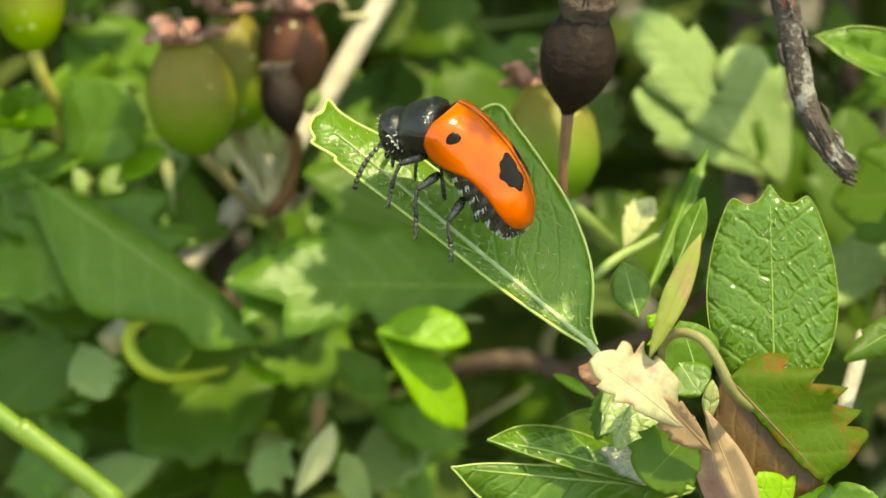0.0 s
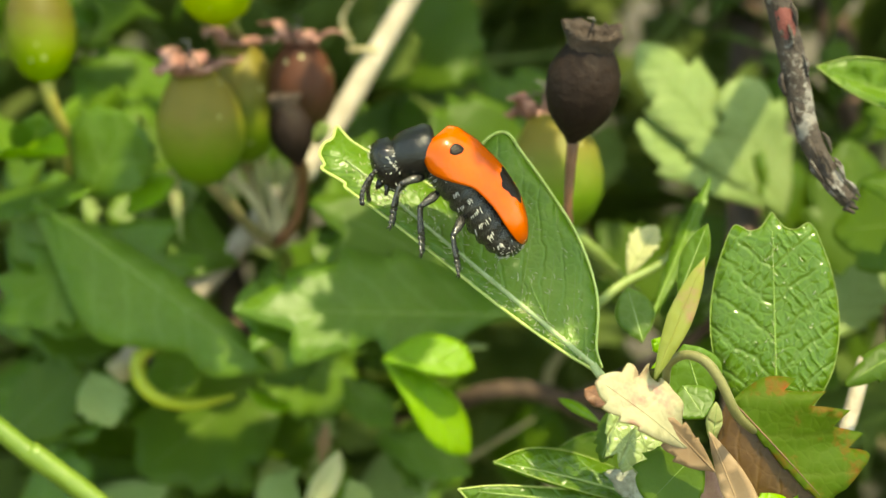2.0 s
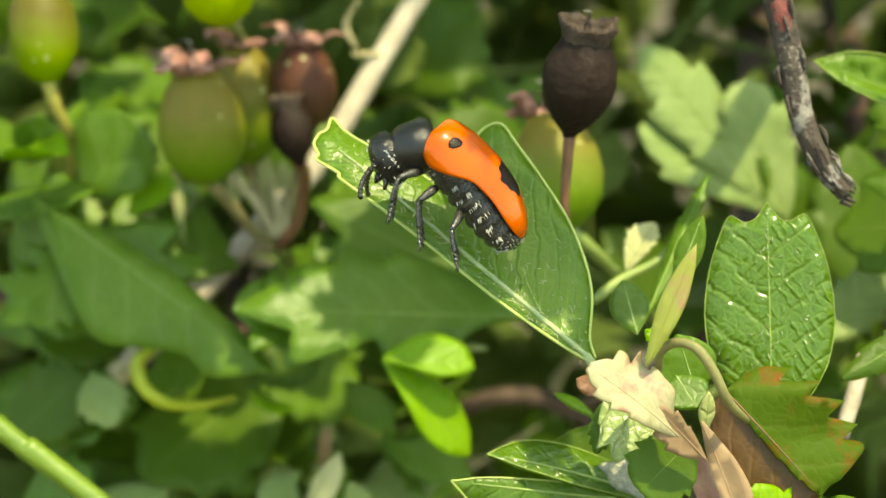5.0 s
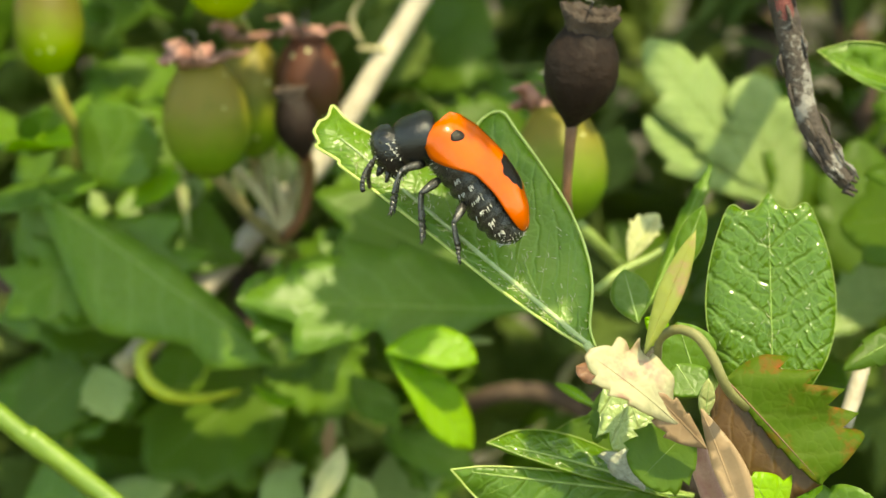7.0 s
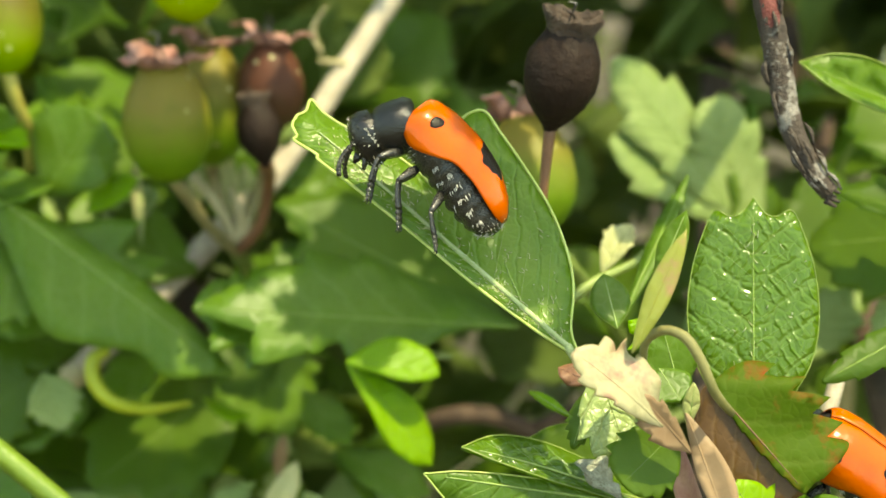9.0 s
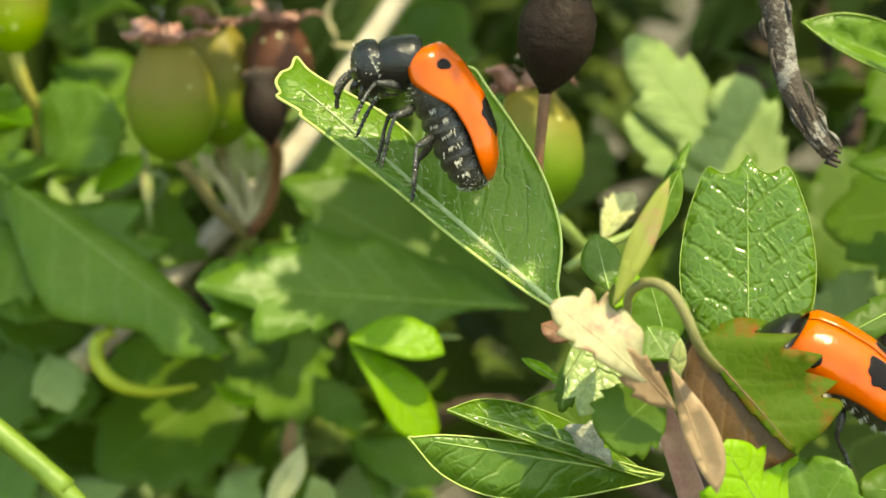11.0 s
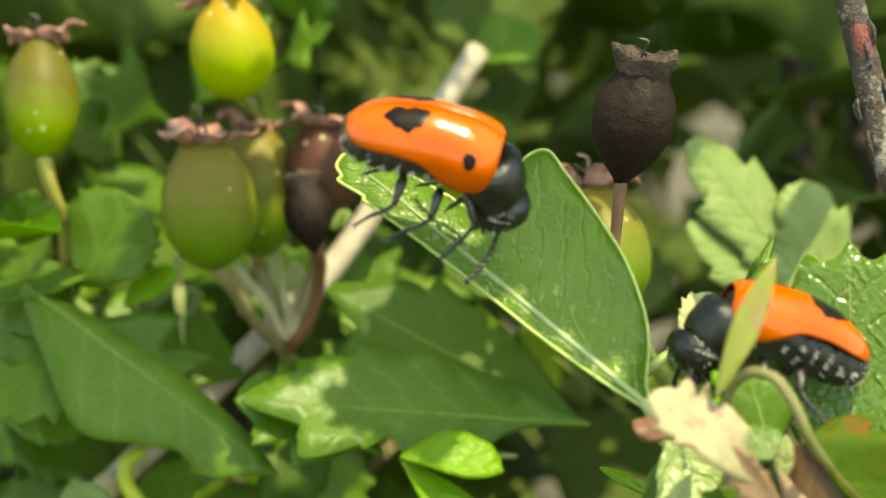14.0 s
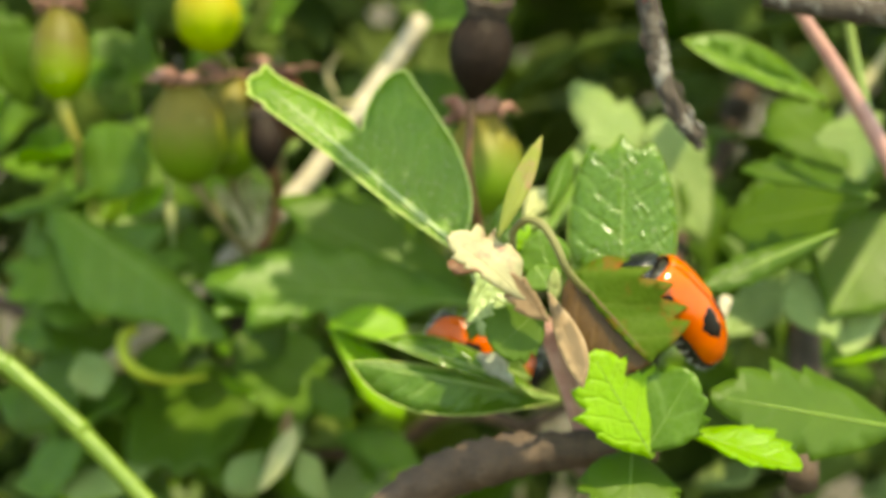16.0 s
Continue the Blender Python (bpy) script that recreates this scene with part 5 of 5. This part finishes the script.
# ---- the beetles ----


def rings(rows, sides=22):
    """A closed body from rings: y, z of the middle, half width, height above, depth below (millimetres)."""
    verts, faces = [], []
    for y, z, w, top, low in rows:
        for j in range(sides):
            a = 2 * math.pi * j / sides
            s = math.sin(a)
            verts.append(Vector((w * math.cos(a), y, z + (top if s > 0 else low) * s)) * 0.001)
    for k in range(len(rows) - 1):
        for j in range(sides):
            a, b = k * sides + j, k * sides + (j + 1) % sides
            faces.append((a, b, b + sides, a + sides))
    faces.append(tuple(reversed(range(sides))))
    faces.append(tuple(range((len(rows) - 1) * sides, len(rows) * sides)))
    return verts, faces


def table(s, rows):
    """A value between the given rows, with rounded corners."""
    near = np.clip(s + np.linspace(-0.05, 0.05, 9) * min(1, 4 * s + 0.02, 4 * (1 - s) + 0.02), 0, 1)
    return float(np.mean(np.interp(near, [r[0] for r in rows], [r[1] for r in rows])))


HALF = [(0, 1.55), (0.03, 1.95), (0.08, 2.15), (0.2, 2.25), (0.5, 2.25), (0.75, 2.1), (0.88, 1.7), (0.95, 1.2), (0.985, 0.7), (1, 0.3)]
HIGH = [(0, 1.30), (0.05, 1.60), (0.2, 1.95), (0.45, 2.1), (0.7, 1.85), (0.88, 1.25), (0.96, 0.75), (1, 0.4)]
LOW = [(0, 0), (0.06, -32), (0.16, -38), (0.28, -22), (0.45, 4), (0.65, 8), (0.85, 2), (0.95, 0), (1, 10)]


def shell_point(s, q, side, off=0.0):
    """A point of a wing case: s from shoulder to tail, q from the seam (0) to the outer edge (1)."""
    th = radians(89 + (table(s, LOW) - 89) * q)
    w, h = table(s, HALF) + off, table(s, HIGH) + off
    return Vector((side * (0.03 + w * math.cos(th)), 3.6 - 7.5 * s - off * 0.3 * s, h * math.sin(th))) * 0.001


def shell(side):
    n, m = 48, 18
    verts = [shell_point(i / n, j / m, side) for i in range(n + 1) for j in range(m + 1)]
    k = len(verts)
    verts += [shell_point(i / n, j / m, side, -0.09) for i in range(n + 1) for j in range(m + 1)]
    faces = []

    def quad(a, b, c, d):
        faces.append((a, b, c, d) if side > 0 else (d, c, b, a))

    for i in range(n):
        for j in range(m):
            a = i * (m + 1) + j
            quad(a, a + m + 1, a + m + 2, a + 1)
            quad(a + k, a + 1 + k, a + m + 2 + k, a + m + 1 + k)
    for i in range(n):
        for j in (0, m):
            a, b = i * (m + 1) + j, (i + 1) * (m + 1) + j
            quad(*((a, a + k, b + k, b) if j == 0 else (a, b, b + k, a + k)))
    for j in range(m):
        for i in (0, n):
            a, b = i * (m + 1) + j, i * (m + 1) + j + 1
            quad(*((a, b, b + k, a + k) if i == 0 else (a, a + k, b + k, b)))
    return verts, faces


def spot(side, s0, q0, rs, rq, seed, wild=1.0):
    rnd = random.Random(seed)
    ph = rnd.uniform(0, 6)
    verts, faces, n, m = [shell_point(s0, q0, side, 0.03)], [], 40, 6
    for i in range(1, m + 1):
        for j in range(n):
            a = 2 * math.pi * j / n
            r = i / m * (1 + wild * (0.16 * math.sin(2 * a + ph) + 0.13 * math.sin(3 * a + 2 * ph) + 0.08 * math.sin(7 * a + ph)))
            verts.append(shell_point(min(0.99, max(0.01, s0 + rs * r * math.cos(a))), min(1, max(0, q0 + rq * r * math.sin(a))), side, 0.03 if i < m else 0.0))
    flip = side < 0
    for j in range(n):
        f = (0, 1 + j, 1 + (j + 1) % n)
        faces.append(f if flip else f[::-1])
        for i in range(m - 1):
            a, b = 1 + i * n + j, 1 + i * n + (j + 1) % n
            f = (a, a + n, b + n, b)
            faces.append(f if flip else f[::-1])
    return verts, faces


def leg(parent, coxa, knee, ankle, toe):
    """A leg that turns about its coxa: femur, shin and foot."""
    c, k, a, t = (Vector(p) * 0.001 for p in (coxa, knee, ankle, toe))
    k, a, t = k - c, a - c, t - c
    m = (k * 0.5) + Vector((0, 0, 0.00012))
    femur = part("leg", mesh_of("leg", *tube_data([Vector((0, 0, 0)), m, k], [0.0002, 0.00027, 0.00022, 0.00013], sides=10, n=9), LEG), parent, "", Matrix.Translation(c))
    mid = (k + a) / 2 + (k + a).normalized() * 0.0001
    tube("shin", [k, mid, a], [0.00012, 0.0001, 0.00011, 0.00014], LEG, femur, sides=9, n=8)
    step = (t - a) / 4
    bits = []
    for i in range(3):
        p = a + step * (i + 0.1)
        bits.append(tube_data([p, p + step * 0.5, p + step * 0.95], [0.00008, 0.00017 - 0.00002 * i, 0.00014], sides=8, n=5, flat=0.7))
    p = a + step * 3
    side = step.cross(Vector((0, 0, 1))).normalized()
    bits.append(tube_data([p, p + step * 0.6], [0.00007, 0.00010], sides=6, n=3))
    for s in (-1, 1):
        q = p + step * 0.6
        bits.append(tube_data([q, q + step * 0.3 + side * s * 0.00016, q + step * 0.45 + side * s * 0.00022 - Vector((0, 0, 0.00015))], [0.00006, 0.00005, 0.00001], sides=5, n=5))
    part("foot", mesh_of("foot", *join(*bits), LEG), femur, "")
    return femur


def beetle(label):
    root = thing("leaf_beetle", ORIGIN, label, "beetle", "beetles on the hawthorn")
    root.scale = (1.08, 1.08, 1.08)
    for side in (-1, 1):
        case = part("wing_case", mesh_of("wing_case", *shell(side), ELYTRON), root, "glossy orange wing case")
        part("shoulder_spot", mesh_of("shoulder_spot", *spot(side, 0.17, 0.52, 0.04, 0.10, 3, 0.3), SPOT), case, "small black spot")
        part("middle_spot", mesh_of("middle_spot", *spot(side, 0.61, 0.31, 0.115, 0.27, 8), SPOT), case, "large black spot")
    body = []
    for k in range(31):
        s = k / 30
        y = 3.5 - 7.55 * s
        w = table(s, [(0, 1.5), (0.1, 1.85), (0.4, 1.9), (0.7, 1.85), (0.86, 1.5), (0.95, 1.15), (0.985, 0.8), (1, 0.3)])
        low = table(s, [(0, 1.1), (0.15, 1.45), (0.35, 1.45), (0.6, 1.5), (0.8, 1.4), (0.93, 1.05), (1, 0.3)])
        fold = 1 - 0.10 * (k % 3 == 0) * (s > 0.38)
        body.append((y, -0.05 - 0.35 * s * s, w * fold, table(s, [(0, 1.0), (0.75, 1.1), (0.93, 0.75), (0.985, 0.55), (1, 0.2)]), low * fold))
    under = part("abdomen", mesh_of("abdomen", *rings(body), HAIRY), root, "dark abdomen with grey down")
    neck = Matrix.Translation((0, 0.0034, -0.00045)) @ Euler((radians(-56), 0, 0)).to_matrix().to_4x4() @ Matrix.Diagonal((0.98, 1.02, 1.08, 1))
    shield = [(0.93 * y, *ring) for y, *ring in ((-0.5, 0.0, 1.5, 0.9, 0.9), (-0.38, 0.0, 1.82, 1.15, 1.15), (0.05, -0.05, 2.0, 1.35, 1.45), (0.7, -0.12, 1.92, 1.30, 1.5), (1.3, -0.2, 1.78, 1.25, 1.4), (1.75, -0.28, 1.58, 1.1, 1.25), (1.92, -0.3, 1.3, 0.9, 1.05))]
    collar = part("pronotum", mesh_of("pronotum", *rings(shield, 28), BLACK), root, "shiny black neck shield", neck)
    top = neck @ Matrix.Translation((0, 0.0019, -0.0004)) @ Euler((radians(-34), 0, 0)).to_matrix().to_4x4()
    skull = [(-0.6, 0, 1.25, 1.0, 1.1), (-0.2, 0, 1.45, 1.2, 1.3), (0.25, 0, 1.45, 1.2, 1.35), (0.62, -0.1, 1.3, 1.02, 1.25), (0.88, -0.2, 1.0, 0.7, 0.95), (1.06, -0.3, 0.5, 0.35, 0.5)]
    head = part("head", mesh_of("head", *rings(skull), BLACK), root, "black head with grey down", top @ Matrix.Diagonal((1.08, 1.1, 1.1, 1)))
    for s in (-1, 1):
        eye = [(0.34 * math.cos(a) + 0.0, 0.25, max(0.02, 0.20 * math.sin(a)), max(0.02, 0.40 * math.sin(a)), max(0.02, 0.40 * math.sin(a))) for a in np.linspace(math.pi, 0, 9)]
        v, f = rings(eye, 14)
        part("eye", mesh_of("eye", [q + Vector((s * 0.0012, 0, 0.0001)) for q in v], f, EYE), head)
        feeler = []
        p = Vector((s * 0.75, 0.62, 0.15))
        d = Vector((s * 0.75, 0.75, -0.05)).normalized()
        for k in range(9):
            q = p + d * (0.34 if k else 0.42)
            feeler.append(tube_data([p * 0.001, (p + q) * 0.0005, q * 0.001], [0.00005, 0.0001 + 0.00003 * (k > 3), 0.00013], sides=6, n=3))
            p = q
            d = (d + Vector((s * 0.02, -0.06, -0.05))).normalized()
        part("feeler", mesh_of("feeler", *join(*feeler), LEG), head, "short black feeler")
        jaw = [Vector((s * 0.3, 0.85, -0.3)) * 0.001, Vector((s * 0.4, 1.2, -0.45)) * 0.001, Vector((s * 0.1, 1.4, -0.5)) * 0.001]
        tube("jaw", jaw, [0.00022, 0.00016, 0.00005], BLACK, head, sides=7, n=5)
        palp = [Vector((s * 0.6, 0.75, -0.5)) * 0.001, Vector((s * 0.75, 1.0, -0.8)) * 0.001, Vector((s * 0.6, 1.25, -1.0)) * 0.001]
        tube("palp", palp, [0.00012, 0.0001, 0.00007], HAIRY, head, sides=6, n=5)
    rnd = random.Random(5)

    def bristles(rows, y0, y1, count, long, parent, thick=0.000022, arc=(0, 6.28), lie=0.3):
        """Pale bristles that stand round a body between two of its lengths; some bands imitate glints."""
        bits = []
        for _ in range(count):
            y, a = rnd.uniform(y0, y1), rnd.uniform(*arc)
            z, w, up, low = (float(np.interp(y, *zip(*sorted((q[0], q[i]) for q in rows)))) for i in (1, 2, 3, 4))
            out = Vector((math.cos(a), 0, math.sin(a)))
            p = Vector((w * out.x, y, z + (up if out.z > 0 else low) * out.z)) * 0.001
            d = (out + Vector((rnd.gauss(0, 0.3), rnd.gauss(lie, 0.4), 0))) * long * rnd.uniform(0.0004, 0.001)
            bits.append(tube_data([p, p + d * 0.6, p + d], [thick, thick * 0.4], sides=3, n=2))
        tagged(part("bristles", mesh_of("bristles", *join(*bits), BRISTLE), parent, "short pale bristles, some standing for white glints"), kind="stuff")

    bristles(skull, 0.3, 0.9, 40, 0.2, head)
    # Rows of down that also imitate white glints on the abdomen's rings.
    for k in range(6):
        y = 0.55 - 0.72 * k
        for arc in ((3.35, 3.9), (5.5, 6.05)):
            bristles(body, y, y + 0.12, rnd.randint(6, 15), 0.2, under, 0.000028, (arc[0] + rnd.uniform(-0.25, 0.2), arc[1] + rnd.uniform(-0.2, 0.25)), -1.2)
    bristles(body, 1.2, 2.6, 70, 0.25, under)
    bristles(body, -4.0, -3.3, 110, 0.25, under)
    # Dense bands that put white glints on the edges of shield and head.
    for arc in ((2.5, 3.9), (5.5, 6.9)):
        bristles(shield, 1.66, 1.74, 26, 0.16, collar, 0.00004, (arc[0] + 0.3, arc[1] - 0.3), 0)
        bristles(shield, -0.42, -0.30, 20, 0.2, collar, 0.00004, (arc[0] + 0.35, arc[1] - 0.35), -1.0)
        bristles(skull, -0.02, 0.05, 18, 0.14, head, 0.00004, (arc[0] + 0.4, arc[1] - 0.2), 0)
    legs = []
    for s in (-1, 1):
        legs.append(leg(root, (s * 0.9, 2.4, -1.6), (s * 1.8, 2.9, -2.7), (s * 2.0, 2.2, -3.8), (s * 2.3, 1.5, -4.6)))
        legs.append(leg(root, (s * 1.1, 1.2, -1.6), (s * 2.1, 1.3, -2.7), (s * 2.3, 0.2, -3.6), (s * 2.6, -0.7, -4.3)))
        legs.append(leg(root, (s * 1.1, -0.6, -1.4), (s * 2.1, -1.0, -2.4), (s * 2.2, -2.0, -3.0), (s * 2.5, -2.8, -3.5)))
    return root, legs


first, first_legs = beetle("orange leaf beetle with black spots climbing a hawthorn leaf")
second, second_legs = beetle("second orange leaf beetle with black spots climbing up the twig")


def stance(place, ahead, back):
    """The pose of a beetle from its middle, the way it heads and the way its back faces, in the spray's frame."""
    y = way(*ahead)
    z = way(*back)
    z = (z - y * z.dot(y)).normalized()
    m = Matrix((y.cross(z), y, z)).transposed().to_4x4()
    m.translation = at(*place)
    return m


FIRST = [
    (0, (2.15, 4.5, -3), (-0.615, 0.78, 0.1), (0.60, 0.65, 0.468)),
    (0.5, (2.43, 4.36, -3), (-0.655, 0.754, 0.05), (0.702, 0.641, 0.31)),
    (1, (1.35, 4.62, -3), (-0.655, 0.754, 0.038), (0.746, 0.66, 0.092)),
    (1.5, (1.48, 4.69, -3), (-0.656, 0.753, 0.044), (0.744, 0.666, 0.055)),
    (2, (1.31, 4.70, -3), (-0.657, 0.753, 0.045), (0.744, 0.666, 0.064)),
    (2.5, (1.34, 4.79, -3), (-0.659, 0.75, 0.051), (0.742, 0.667, 0.069)),
    (3, (1.62, 4.55, -3), (-0.657, 0.752, 0.051), (0.743, 0.665, 0.071)),
    (3.5, (1.86, 4.40, -3), (-0.658, 0.751, 0.061), (0.743, 0.666, 0.064)),
    (4, (1.80, 4.39, -3), (-0.659, 0.75, 0.062), (0.742, 0.667, 0.066)),
    (6.5, (1.59, 4.41, -3), (-0.659, 0.749, 0.065), (0.742, 0.667, 0.068)),
    (7, (1.80, 4.06, -3), (-0.661, 0.747, 0.078), (0.741, 0.669, 0.065)),
    (7.5, (1.66, 4.17, -3), (-0.662, 0.745, 0.078), (0.739, 0.669, 0.08)),
    (8, (1.67, 4.12, -3), (-0.671, 0.739, 0.061), (0.731, 0.677, 0.087)),
    (8.5, (1.50, 4.23, -3), (-0.674, 0.737, 0.049), (0.727, 0.678, 0.108)),
    (10.8, (2.13, 4.74, -3), (-0.567, 0.82, 0.082), (0.815, 0.575, -0.079)),
    (11, (2.28, 4.7, -3), (-0.501, 0.86, 0.096), (0.856, 0.516, -0.015)),
    (11.2, (1.75, 4.9, -3), (-0.27, 0.42, 0.866), (0.86, 0.51, 0.02)),
    (11.3, (2.01, 5.39, -4), (-0.257, 0.233, 0.938), (0.729, 0.673, 0.124)),
    (11.5, (0.45, 5.1, -0.5), (-0.30, -0.36, 0.88), (0.38, 0.80, 0.46)),
    (11.6, (-0.58, 2.2, -4.8), (-0.427, -0.478, 0.768), (0.331, 0.635, 0.698)),
    (11.7, (-2.06, -0.96, -5), (-0.866, -0.298, 0.401), (0.212, 0.072, 0.975)),
    (11.8, (-1.76, -0.16, -7), (-0.997, -0.011, -0.073), (0.039, -0.391, 0.919)),
    (12, (-2.75, -1.75, -12), (-0.895, 0.02, -0.44), (0.0, -0.72, 0.66)),
    (12.2, (-7.35, -1.87, -11), (-0.968, 0.191, -0.163), (-0.054, -0.64, 0.766)),
    (12.4, (-7, -1.02, -8), (-0.761, 0.634, -0.141), (-0.562, -0.701, 0.438)),
    (12.5, (-6.2, -1.7, -10.5), (-0.58, 0.72, -0.38), (-0.72, -0.55, 0.42)),
    (12.6, (-5.18, 0.45, -8), (-0.43, 0.84, -0.36), (-0.82, -0.35, 0.45)),
    (12.8, (-5.06, 2.3, -5), (0.009, 0.95, -0.2), (-0.90, 0.05, 0.42)),
    (13, (-8.3, 1.3, -7), (0.11, 0.93, -0.35), (-0.85, 0.2, 0.48)),
    (13.2, (-10.7, -0.34, -5), (0.18, 0.95, -0.25), (-0.88, 0.22, 0.42)),
    (13.5, (-8.5, 4.4, -4), (0.56, 0.78, -0.28), (-0.82, 0.50, 0.22)),
    (13.6, (-7.32, 6.29, -4), (0.70, 0.70, -0.02), (-0.62, 0.64, 0.42)),
    (13.8, (-5.06, 8.3, -4), (0.969, 0.21, 0.128), (-0.22, 0.802, 0.555)),
    (14, (-3.1, 7.1, -4), (0.975, -0.21, 0.0), (0.18, 0.70, 0.69)),
    (14.2, (-0.17, 4.47, -4), (0.865, -0.501, -0.014), (0.404, 0.482, 0.777)),
    (14.5, (0.94, -0.32, -8.5), (0.726, -0.686, 0.044), (0.178, 0.231, 0.957)),
    (14.6, (-1.03, -1.52, -4.5), (0.9, -0.435, -0.016), (0.078, 0.115, 0.99)),
    (14.8, (0.29, -3.95, -3.5), (0.972, -0.232, 0.027), (-0.111, -0.666, 0.738)),
    (15, (2.89, -7.51, -1.5), (0.924, -0.382, 0.004), (-0.315, -0.866, 0.389)),
    (15.3, (3.93, -8.86, -0.5), (0.904, -0.427, -0.027), (-0.359, -0.867, 0.346)),
    (15.5, (6.08, -10.94, 1), (0.942, -0.312, -0.121), (-0.355, -0.804, 0.476)),
    (16, (9.2, -11.3, 8.5), (0.82, -0.44, -0.36), (-0.2, -0.62, 0.76)),
]
SECOND = [
    (0, (37.16, -27.03, 1), (-0.647, 0.755, 0.108), (0.508, 0.61, 0.608)),
    (8, (32.25, -21.81, 1), (-0.663, 0.735, 0.139), (0.491, 0.59, 0.641)),
    (8.5, (27.3, -15.48, 0), (-0.723, 0.681, 0.115), (0.474, 0.587, 0.656)),
    (10.8, (24.63, -8.86, 0), (-0.842, 0.537, 0.059), (0.456, 0.58, 0.675)),
    (11, (25.19, -8.65, 0), (-0.843, 0.534, 0.069), (0.458, 0.576, 0.677)),
    (11.5, (22.07, -8.03, 0), (-0.93, 0.364, 0.048), (0.384, 0.601, 0.701)),
    (12, (27.35, -5.73, 0), (-0.997, 0.052, 0.057), (0.095, 0.692, 0.716)),
    (12.5, (23.1, -7.46, 0), (-0.998, 0.06, 0.012), (0.068, 0.686, 0.725)),
    (13, (22.64, -6.66, 0), (-0.993, 0.04, 0.111), (0.067, 0.673, 0.737)),
    (13.5, (21.91, -2.29, -0.5), (-0.978, 0.156, 0.142), (0.19, 0.729, 0.658)),
    (14, (16.06, -1.6, -0.5), (-0.94, 0.295, 0.171), (0.352, 0.922, 0.164)),
    (14.5, (15.84, -2.48, -0.5), (-0.779, 0.609, 0.149), (0.565, 0.751, -0.34)),
    (14.8, (17.79, -2.51, -2.5), (-0.677, 0.717, 0.165), (0.609, 0.596, 0.524)),
    (15, (18.08, -2.99, -4.5), (-0.946, 0.269, 0.179), (0.273, 0.953, 0.133)),
    (15.3, (21.56, -5.51, -0.5), (-0.576, 0.661, 0.481), (0.646, 0.382, 0.661)),
    (15.5, (22, -6.76, -0.5), (-0.604, 0.637, 0.479), (0.654, 0.382, 0.653)),
    (16, (23.8, -9.24, -0.5), (-0.592, 0.647, 0.48), (0.67, 0.396, 0.628)),
]


def stepping(legs, spans, reach):
    """Each leg swings about its coxa while its beetle walks, in the two tripods of an insect's gait."""
    for k, ob in enumerate(legs):
        home = ob.matrix_basis.copy()
        rows = [(0.0, home)]
        for start, end, pace in spans:
            n = max(2, round((end - start) / pace))
            rows.append((start, home))
            for i in range(1, n):
                s = 1 if (i + k) % 2 else -1
                a = reach * s * (1 if k < 3 else -1)
                rows.append((start + (end - start) * i / n, home @ Euler((0.35 * abs(a) * (s > 0), 0, a)).to_matrix().to_4x4()))
            rows.append((end, home))
        if rows[-1][0] < 16.0:
            rows.append((16.0, home))
        walk(ob, rows)


def motions():
    walk(first, [(t, stance(place, ahead, back)) for t, place, ahead, back in FIRST])
    walk(second, [(t, stance(place, ahead, back)) for t, place, ahead, back in SECOND])
    stepping(first_legs, [(0.2, 1.2, 0.25), (10.6, 15.8, 0.2)], 0.28)
    stepping(second_legs, [(8.4, 15.8, 0.2)], 0.28)


motions()
